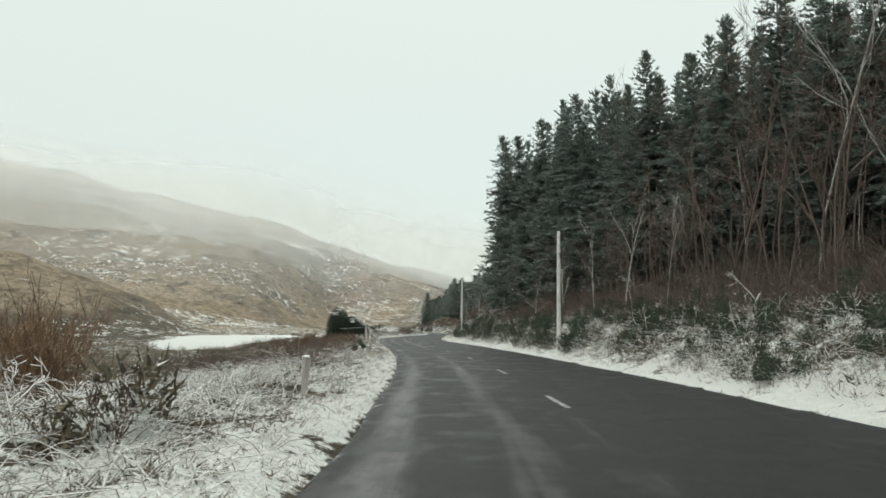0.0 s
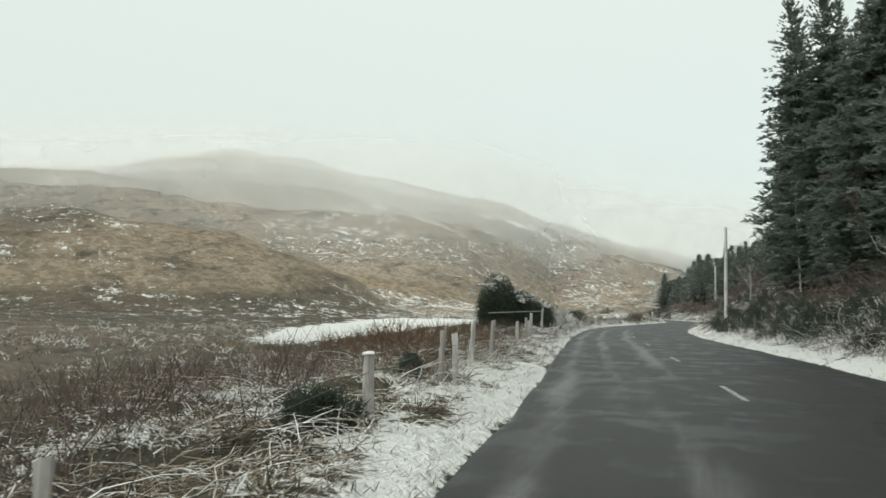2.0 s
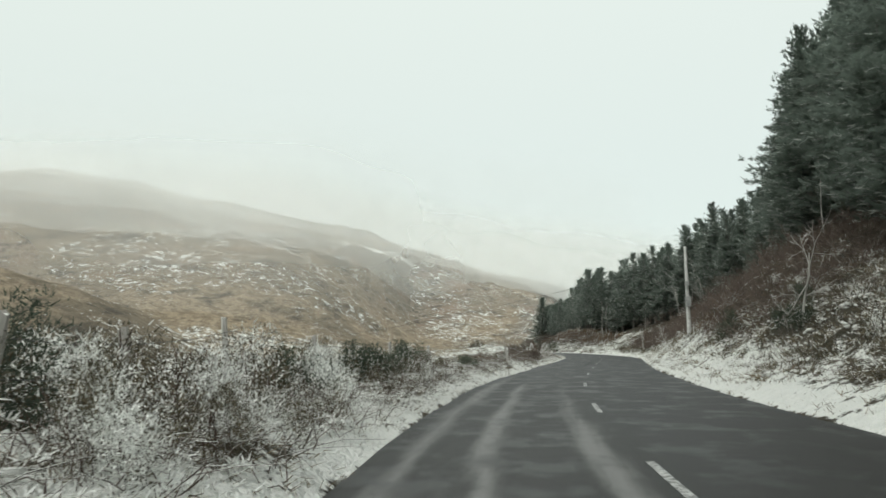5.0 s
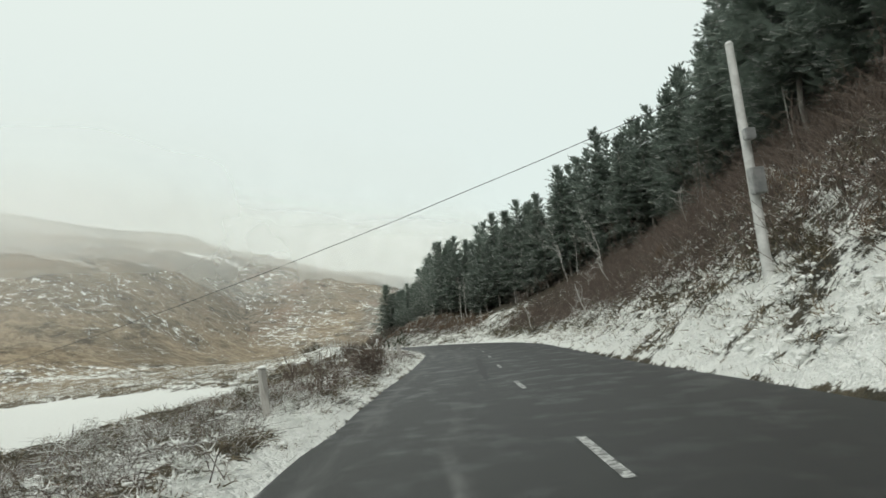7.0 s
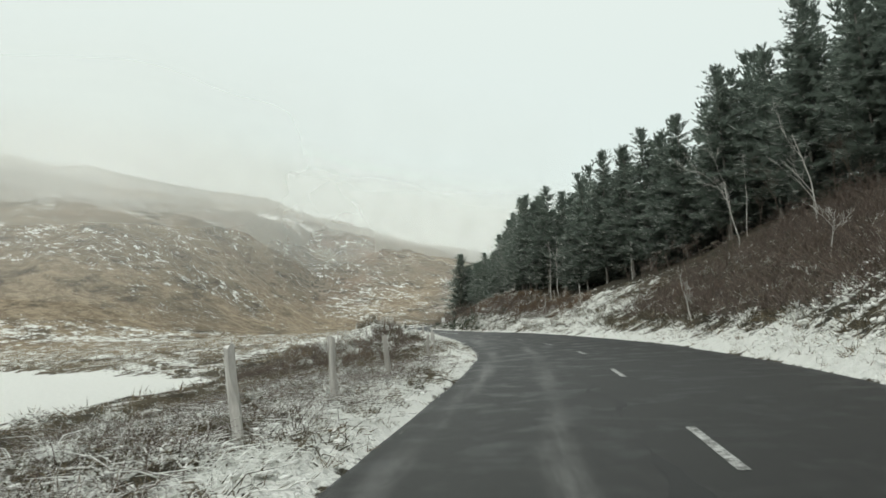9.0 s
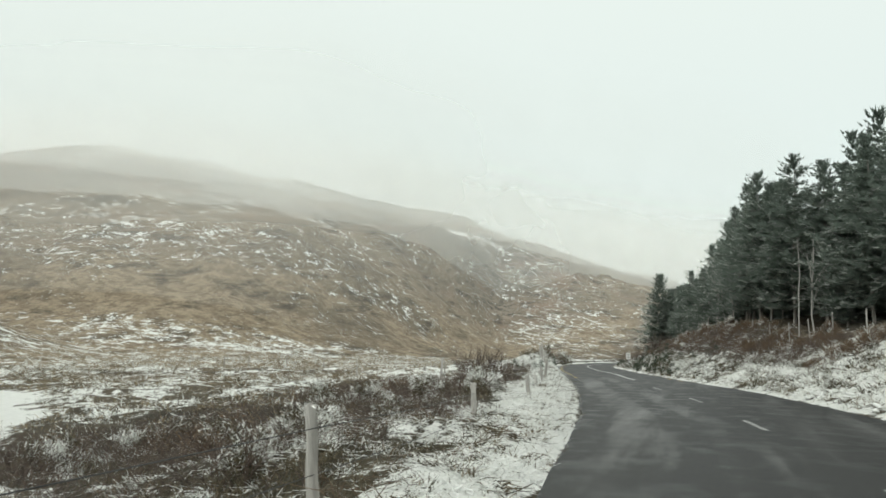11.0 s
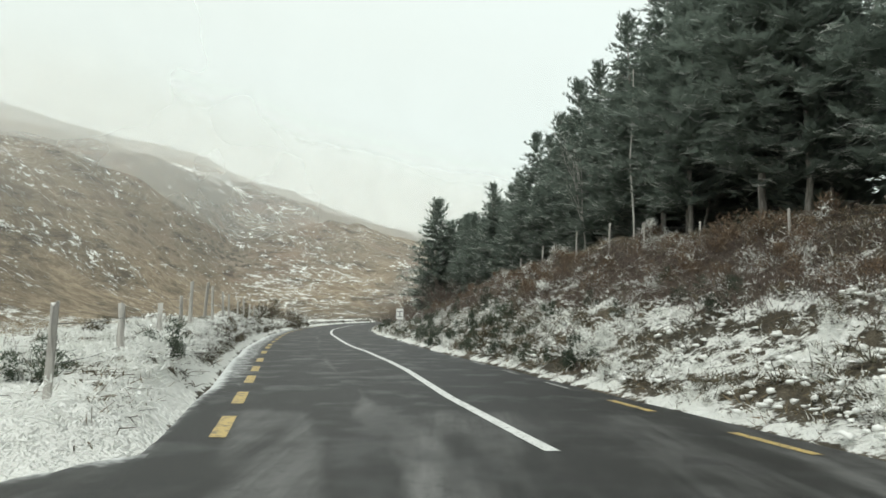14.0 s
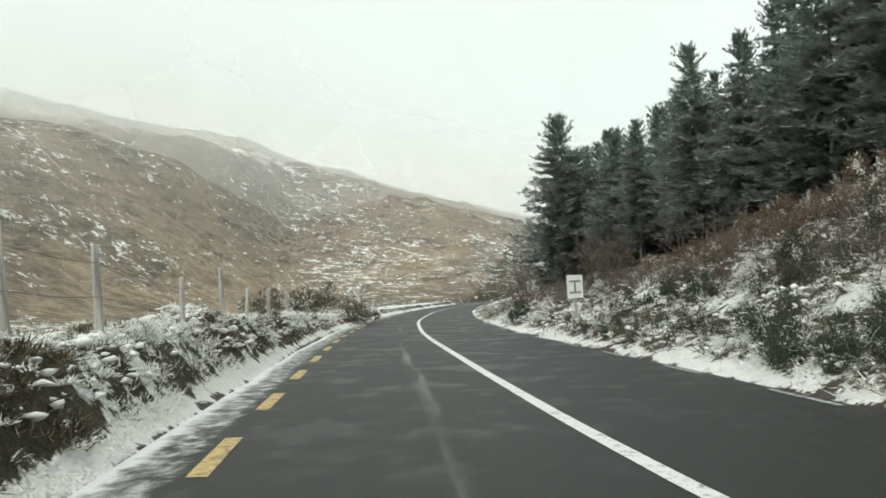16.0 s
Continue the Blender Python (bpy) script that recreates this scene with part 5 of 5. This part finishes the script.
hedge()
for k, (x, y, w, h) in enumerate(((-4.2, 33.0, 0.8, 0.5), (-4.8, 36.5, 0.7, 0.45), (-9.0, 64.4, 1.5, 1.5), (-8.9, 68.2, 1.3, 1.3), (-9.9, 71.5, 1.6, 1.35), (-9.6, 77.0, 1.2, 0.95), (-9.6, 80.5, 1.5, 0.9), (-9.7, 84.0, 1.3, 0.9), (-9.3, 96.0, 1.6, 1.0), (-10.4, 90.0, 1.5, 1.1))):
    bush("gorse_bush", x, y, w, h, 50 + k, 4200, 30, "small dark green gorse bush on the bank", "bush", None, None, 0.075)
for k, (x, y, w, h) in enumerate(((-7.83, 104.9, 0.55, 1.25), (-7.6, 135.5, 2.2, 1.0), (-7.8, 138.2, 2.4, 1.1), (-8.4, 141.5, 2.4, 1.0), (-9.2, 146.0, 2.4, 0.9))):
    bush("twiggy_shrub", x, y, w, h, 60 + k, 0, 150, "leafless brown shrub of upright twigs", "shrub")
bush("twiggy_shrub", -7.34, 112.75, 0.9, 1.3, 59, 0, 640, "dense leafless brown shrub of upright twigs on the verge", "shrub")
bush("brown_shrub", -12.0, 165.4, 2.3, 1.65, 70, 0, 800, "rounded leafless brown shrub above the snow", "shrub")
for k, (x, y, w, h) in enumerate(((-7.4, 13.2, 2.6, 2.3), (-8.9, 15.0, 2.8, 2.5), (-10.2, 17.4, 3.0, 2.4), (-6.6, 11.6, 2.0, 1.8), (-11.2, 15.6, 2.6, 2.5))):
    bush("brown_shrub", x, y, w, h, 75 + k, 0, 520, "tall rust-brown leafless shrub in the field", "shrub", None, RUST)
for k, (x, y, w, h) in enumerate(((-7.4, 43.6, 1.8, 1.0), (-8.6, 44.6, 2.0, 1.1), (-6.9, 45.2, 1.6, 0.95), (-9.8, 45.6, 2.2, 1.15), (-8.0, 46.6, 2.0, 1.05), (-11.2, 46.8, 2.4, 1.2), (-9.6, 48.0, 2.2, 1.1), (-7.5, 48.4, 1.6, 0.95))):
    bush("brown_shrub", x, y, w, h, 140 + k, 0, 420, "dense rust-brown leafless shrub beside the fence", "shrub", None, RUST)
bush("brown_shrub", -3.0, 6.6, 1.6, 0.85, 71, 500, 130, "tangled bare shrub with a cap of snow", "shrub", HEATHER, BRAMBLE, 0.18)
for k, (x, y, w, h) in enumerate(((-25.0, 230.0, 2.6, 2.0), (-23.2, 232.0, 2.8, 2.3), (-21.4, 234.0, 2.6, 2.1), (-23.0, 228.0, 2.2, 1.6), (-24.6, 238.0, 3.0, 2.2), (-25.5, 245.0, 3.0, 2.2))):
    bush("hedge_shrub", x, y, w, h, 80 + k, 900, 160, "dark brown roadside shrub dusted with snow", "shrub", HEATHER, SCRUB, 0.25)
for k, (x, y, w, h) in enumerate(((-12.6, 226.0, 2.6, 1.6), (-12.9, 230.0, 3.0, 2.0), (-12.2, 234.5, 3.2, 2.3), (-12.4, 239.0, 3.0, 2.3), (-9.6, 222.0, 3.0, 2.2), (-9.0, 227.0, 3.2, 2.6), (-8.6, 232.0, 3.2, 2.6), (-9.4, 236.5, 3.2, 2.4), (-7.6, 217.0, 2.8, 2.0))):
    bush("brown_shrub", x, y, w, h, 90 + k, 0, 230, "leafless reddish-brown shrub below the pines", "shrub")


def low_bushes():
    """Low snow-dusted heather and gorse bushes on the banks, copied from a few."""
    r = np.random.default_rng(123)
    kinds = []
    for k in range(4):
        kinds.append(bush("heather_bush", 0, 0, 1.0, 0.55, 300 + k, 1200, 24, "low dark heather bush patched with snow", "bush", SNOWHEATH, SCRUB, 0.075))
    for k in range(3):
        kinds.append(bush("gorse_bush", 0, 0, 1.4, 1.05, 310 + k, 1500, 40, "dark green gorse bush with snow on its twigs", "bush", SNOWGORSE, FROSTTWIG, 0.11))
    for k in range(3):
        kinds.append(bush("brown_bush", 0, 0, 1.2, 0.7, 320 + k, 800, 80, "low reddish-brown leafless bush on the bank", "bush", BRACKEN, SCRUB, 0.09))
    spots = []
    for y in np.arange(187.5, 226, 1.05):
        spots.append((int(r.integers(4)), -1, y + r.uniform(-0.4, 0.4), r.uniform(0.7, 1.3), r.uniform(0.45, 0.8)))
    for _ in range(10):
        spots.append((int(r.integers(4)), 1, r.uniform(158, 177), r.uniform(0.8, 3.6), r.uniform(0.4, 0.8)))
    for _ in range(80):
        spots.append((int(r.integers(4)), 1, r.uniform(176, 222), r.uniform(0.5, 3.3), r.uniform(0.6, 1.15)))
    for _ in range(60):
        spots.append((4 + int(r.integers(3)), 1, r.uniform(184, 224), 0.55 + 3.2 * r.random() ** 1.5, r.uniform(0.4, 0.75)))
    for _ in range(80):
        spots.append((int(r.integers(7)), 1, r.uniform(182, 224), r.uniform(0.35, 1.3), r.uniform(0.32, 0.55)))
    for _ in range(12):
        spots.append((int(r.integers(4)), -1, r.uniform(183.5, 191), r.uniform(0.9, 2.8), r.uniform(0.5, 0.85)))
    for _ in range(22):
        spots.append((int(r.integers(7)), -1, r.uniform(178.5, 188.5), r.uniform(0.7, 3.0), r.uniform(0.35, 0.7)))
    for _ in range(170):
        spots.append((7 + int(r.integers(3)), 1, r.uniform(170, 224), r.uniform(3.3, 6.2), r.uniform(0.7, 1.3)))
    for _ in range(60):
        spots.append((int(r.choice([0, 1, 2, 3, 4, 5, 6, 4, 5, 6])), 1, r.uniform(3, 97), r.uniform(1.6, 6.0), r.uniform(0.7, 1.3)))
    for _ in range(170):
        spots.append((int(r.choice([0, 1, 4, 5, 6, 4, 5, 6])), 1, r.uniform(4, 72), 0.95 + 4.2 * r.random(), r.uniform(0.8, 1.35)))
    for _ in range(30):
        spots.append((int(r.choice([0, 1, 2, 3, 7, 8, 9])), 1, r.uniform(96, 165), r.uniform(1.2, 6.0), r.uniform(0.7, 1.3)))
    for _ in range(40):
        spots.append((int(r.choice([0, 1, 2, 3, 7, 8, 9])), -1, r.uniform(5, 165), r.uniform(1.9, 6.5), r.uniform(0.6, 1.1)))
    for _ in range(46):
        spots.append((int(r.choice([0, 1, 2, 3, 0, 1, 2, 3, 8])), -1, r.uniform(146, 169), r.uniform(2.2, 8.0), r.uniform(0.8, 1.4)))
    used = [False] * len(kinds)
    for k, side, y, d, size in spots:
        x = float(left_edge(y)) - d if side < 0 else float(right_edge(y)) + d
        if float(side_road(np.array(x), np.array(y))) > -0.6:
            continue
        m = Matrix.Translation((x, y, float(ground_z(x, y)) - 0.05)) @ Matrix.Rotation(r.uniform(0, 6.28), 4, "Z") @ Matrix.Scale(size, 4)
        if used[k]:
            ob = copy_thing(kinds[k], m)
            ob.scale = (size, size, size)
        else:
            used[k] = True
            kinds[k].matrix_basis = m


low_bushes()


def boulder(x, y, size, seed, material, label):
    bm = bmesh.new()
    bmesh.ops.create_icosphere(bm, subdivisions=3, radius=0.5)
    for v in bm.verts:
        n = noise.noise(v.co * 2.1 + Vector((seed, 0, 0))) * 0.45 + noise.noise(v.co * 6 + Vector((0, seed, 0))) * 0.06
        v.co = v.co * (1 + n)
        v.co = Vector((v.co.x * size[0], v.co.y * size[1], v.co.z * size[2]))
    me = bpy.data.meshes.new("boulder")
    bm.to_mesh(me)
    bm.free()
    me.materials.append(material)
    me.polygons.foreach_set("use_smooth", np.ones(len(me.polygons), dtype=bool))
    ob = new("boulder", me)
    ob.matrix_basis = Matrix.Translation((x, y, float(ground_z(x, y)) + size[2] * 0.2))
    return tagged(ob, label, "boulder")


boulder(-7.9, 58.3, (0.4, 0.36, 0.5), 5, STONE, "snow-crusted stone beside the leaning fence post")
boulder(-10.95, 163.9, (0.68, 0.5, 0.52), 3, STONE, "snow-crusted pale boulder in the field")


# ---- poles, posts, sign ----
def pole(x, y, top, label, fittings=()):
    z = float(ground_z(x, y))
    p = thing("utility_pole", label, "pole", "roadside poles", Matrix.Translation((x, y, z)))
    v, f = tubes([[(0, 0, -0.5), (0.0, 0, (top - z) * 0.5), (0, 0, top - z)]], [[0.105, 0.09, 0.075]], 12)
    mesh_object("shaft", v, f, POLE, p, smooth=True)
    bm = bmesh.new()
    bmesh.ops.create_cone(bm, cap_ends=True, segments=12, radius1=0.09, radius2=0.05, depth=0.06, matrix=Matrix.Translation((0, 0, top - z + 0.02)))
    part("cap", bm, POLE, p)
    for name, zz, size in fittings:
        bm = bmesh.new()
        bmesh.ops.create_cube(bm, size=1, matrix=Matrix.Translation((-0.02, -0.22, zz - z)) @ Matrix.Diagonal((*size, 1)))
        bmesh.ops.bevel(bm, geom=bm.edges[:], offset=0.02, segments=2, affect="EDGES")
        part(name, bm, STEEL, p)
    return p


pole(4.7, 34.1, 5.7, "pale weathered wooden pole on the snowy bank", (("bracket", 4.7, (0.1, 0.16, 0.1)),))
pole(0.5, 70.0, 6.0, "tall pale utility pole beside the road bend", ())
pole(0.72, 104.6, 6.05, "pale utility pole with metal boxes on the bank", (("meter_box", 3.3, (0.26, 0.2, 0.5)), ("meter_box", 4.2, (0.2, 0.18, 0.22))))


def wire(a, b, sag, label, radius=0.009):
    a, b = np.array(a, float), np.array(b, float)
    t = np.linspace(0, 1, 24)[:, None]
    p = a + (b - a) * t - np.array([0, 0, 1.0]) * sag * 4 * t * (1 - t)
    v, f = tubes(p[None], np.full((1, 24), radius), 5)
    return tagged(mesh_object("overhead_wire", v, f, DARK), label, "wire")


pole(-78.5, 163.4, 4.0, "thin distant utility pole in the moor", ())
wire((0.72, 104.7, 5.42), (-78.5, 163.4, 3.85), 3.55, "thin dark overhead cable crossing the road")


def post_mesh(seed):
    rng2 = random.Random(seed)
    bm = bmesh.new()
    bmesh.ops.create_cone(bm, cap_ends=True, segments=8, radius1=0.046, radius2=0.04, depth=1.0, matrix=Matrix.Translation((0, 0, 0.5)))
    bmesh.ops.subdivide_edges(bm, edges=[e for e in bm.edges if abs(e.verts[0].co.z - e.verts[1].co.z) > 0.5], cuts=3)
    for v in bm.verts:
        v.co.x += rng2.uniform(-0.012, 0.012)
        v.co.y += rng2.uniform(-0.012, 0.012)
        v.co.z += rng2.uniform(-0.02, 0.03) * (v.co.z > 0.9)
    me = bpy.data.meshes.new("fence_post")
    bm.to_mesh(me)
    bm.free()
    me.materials.append(WOOD)
    return me


POSTS = [post_mesh(k) for k in range(5)]


def cap_mesh():
    """The little cushion of snow on a post's top."""
    bm = bmesh.new()
    bmesh.ops.create_icosphere(bm, subdivisions=2, radius=0.055)
    for v in bm.verts:
        v.co = Vector((v.co.x, v.co.y, v.co.z * (0.75 if v.co.z > 0 else 0.3) + 1.005)) + Vector((1, 1, 0.6)) * 0.01 * noise.noise(v.co * 30)
    me = bpy.data.meshes.new("snow_cap")
    bm.to_mesh(me)
    bm.free()
    me.materials.append(FRESH)
    me.polygons.foreach_set("use_smooth", np.ones(len(me.polygons), dtype=bool))
    return me


POST_CAP = cap_mesh()


def fence_post(x, y, top, tilt, group, label, k, thick=1.0):
    z = float(ground_z(x, y)) - 0.12
    ob = new("fence_post", POSTS[k % 5])
    ob.matrix_basis = Matrix.Translation((x, y, z)) @ Euler((radians(tilt[0]), radians(tilt[1]), k * 1.3)).to_matrix().to_4x4() @ Matrix.Diagonal((thick, thick, top - z, 1))
    if (k % 3 != 1 and y < 36) or thick > 1.3:
        new("snow_cap", POST_CAP).parent = ob
    return tagged(ob, label, "fence post", group)


def fence(ys, xs, tops, group, label, wires=(), seed=1, tilt=3.0, slim=1.0):
    r = random.Random(seed)
    places = []
    for k, (y, x, top) in enumerate(zip(ys, xs, tops)):
        fence_post(x, y, top, (r.uniform(-tilt, tilt), r.uniform(-tilt, tilt)), group, label, k, r.uniform(0.8, 1.08) * slim)
        places.append((x, y, top))
    for low in wires:
        pts = np.array([(x, y, t - low) for x, y, t in places])
        mid = (pts[:-1] + pts[1:]) / 2 - np.array([0, 0, 0.03])
        line = np.empty((len(pts) * 2 - 1, 3))
        line[0::2], line[1::2] = pts, mid
        v, f = tubes(line[None], np.full((1, len(line)), 0.004), 4)
        tagged(mesh_object("fence_wire", v, f, DARK), "thin rusty fence wire strung along the posts", "fence wire", group)


LABEL_POST = "weathered grey wooden fence post with a snowy top"


def roadside(pairs, off, group, label, wires, seed, tilt=3.0, side=-1):
    ys = np.array([p[0] for p in pairs])
    tops = np.array([p[1] for p in pairs])
    xs = left_edge(ys) - off if side < 0 else right_edge(ys) + off
    fence(ys, xs, tops, group, label, wires, seed, tilt, 1.15 if side < 0 else 0.75)


roadside([(11.6, 0.72), (18.4, 0.68), (22.3, 0.61), (28.3, 0.5), (29.2, 0.55), (33.2, 0.75), (36.25, 0.89), (37.3, 0.82), (38.6, 0.96), (41.08, 0.97), (46.7, 0.87), (49.5, 0.96), (50.3, 0.86), (51.4, 1.08), (56.6, 1.28)], 1.15, "roadside fence posts", LABEL_POST, (0.16, 0.45), 1)
roadside([(66, 1.3), (70.6, 1.45), (72.7, 1.39), (75.2, 1.57), (79.0, 1.39), (86.0, 1.31), (91, 1.2)], 2.1, "roadside fence posts", LABEL_POST, (0.16, 0.45), 5, 7)
fence([101.76], [-8.16], [1.02], "roadside fence posts", LABEL_POST, (), 9, 7, 1.6)
roadside([(138, 0.8), (144, 0.78), (150, 0.75)], 1.55, "roadside fence posts", LABEL_POST, (0.16, 0.5), 6, 4)
roadside([(155.7, 0.75), (158.7, 0.66), (162.6, 0.85), (164.3, 1.02), (168.6, 0.68), (169.3, 0.95), (170.3, 0.95)], 1.2, "roadside fence posts", LABEL_POST, (0.2, 0.5), 7, 7)
roadside([(180, 1.28), (183.2, 1.32), (186.4, 1.37), (189.6, 1.57), (191.4, 1.98), (195.1, 2.12), (198, 2.1), (202, 2.04), (204.2, 2.0), (207.8, 1.74), (211, 2.03), (213.4, 1.65), (217, 1.7), (221, 1.65)], 1.15, "hedge bank fence posts", LABEL_POST, (0.2, 0.6), 2, 4)
roadside([(173.5, 3.4), (176.8, 3.45), (179.4, 3.25), (182.2, 3.15), (185.3, 3.25), (188.6, 3.6), (192, 3.75), (195, 4.1), (197.5, 4.37), (200.4, 4.4), (204.4, 4.25), (207.7, 3.95), (211, 3.5), (215, 3.1)], 5.6, "plantation fence posts", LABEL_POST, (0.15, 0.5), 3, 3, 1)
fence([173.7, 175.3, 177.6, 180.1, 181.5], [-16.5, -15.0, -17.9, -13.8, -17.0], [0.95, 0.9, 0.9, 0.95, 1.0], "side road fence posts", LABEL_POST, (), 8, 4)
fence([176.5, 179, 180.4, 182.8, 184.1, 186.7, 188.3, 192, 197, 200.2], [-22.4, -18.1, -34.0, -33.7, -39.6, -33.1, -30.9, -42, -45, -46.4], [0.7] * 10, "field fence posts", LABEL_POST, (), 4)

for k, (x, y, top) in enumerate(((-6.97, 122.1, 1.08), (-6.91, 125.76, 1.06), (-6.63, 129.26, 0.98))):
    fence_post(x, y, top, (2 - 2 * k, 3 * k - 4), "roadside fence posts", LABEL_POST, k, 1.2)
fence_post(-9.37, 157.7, 0.58, (3, -2), "roadside fence posts", "short dark weathered fence post in the snow", 1, 1.1)
fence_post(-10.75, 169.9, 0.55, (4, 14), "roadside fence posts", "short leaning fence post beside the side road", 3, 1.2)
fence_post(-9.6, 165.8, 0.72, (-8, 32), "roadside fence posts", "pale fence post leaning far over in the snow", 2, 1.5)

# the rail of a low gate beside the gorse
v, f = tubes([[(-8.6, 54.4, 1.05), (-7.8, 55.5, 1.12), (-6.95, 56.5, 1.18)]], [[0.014, 0.015, 0.014]], 8)
tagged(mesh_object("fence_rail", v, f, STEEL, smooth=True), "thin grey metal rail running to a fence post", "rail")


def sign(x, y):
    z = float(ground_z(x, y))
    s = thing("road_sign", "small white rectangular road sign on a grey post", "road sign", "", Matrix.Translation((x, y, z)))
    top = 1.6 - z
    v, f = tubes([[(0, 0, -0.3), (0, 0, top)]], [[0.035, 0.035]], 8)
    mesh_object("sign_post", v, f, STEEL, s, smooth=True)
    bm = bmesh.new()
    bmesh.ops.create_cube(bm, size=1, matrix=Matrix.Translation((0, -0.05, top - 0.3)) @ Matrix.Diagonal((0.42, 0.02, 0.62, 1)))
    plate = part("sign_plate", bm, SIGNWHITE, s)
    for zz, w, hh in ((top - 0.16, 0.3, 0.05), (top - 0.32, 0.05, 0.3), (top - 0.46, 0.3, 0.05)):
        bm = bmesh.new()
        bmesh.ops.create_cube(bm, size=1, matrix=Matrix.Translation((0, -0.064, zz)) @ Matrix.Diagonal((w, 0.006, hh, 1)))
        part("marking_bar", bm, SIGNGREY, plate)
    return s


sign(-11.4, 216.0)


def field_sign(x, y):
    z = float(ground_z(x, y))
    s = thing("notice_board", "small weathered notice on a thin post", "sign", "", Matrix.Translation((x, y, z)))
    v, f = tubes([[(0, 0, -0.2), (0, 0, 0.7)]], [[0.025, 0.025]], 8)
    mesh_object("sign_post", v, f, WOOD, s, smooth=True)
    bm = bmesh.new()
    bmesh.ops.create_cube(bm, size=1, matrix=Matrix.Translation((0, -0.035, 0.63)) @ Matrix.Diagonal((0.34, 0.02, 0.2, 1)))
    plate = part("sign_plate", bm, SIGNWHITE, s)
    for zz, w in ((0.68, 0.24), (0.63, 0.2), (0.58, 0.24)):
        bm = bmesh.new()
        bmesh.ops.create_cube(bm, size=1, matrix=Matrix.Translation((0, -0.048, zz)) @ Matrix.Diagonal((w, 0.006, 0.02, 1)))
        part("marking_bar", bm, SIGNGREY, plate)
    return s


field_sign(-14.7, 176.9)
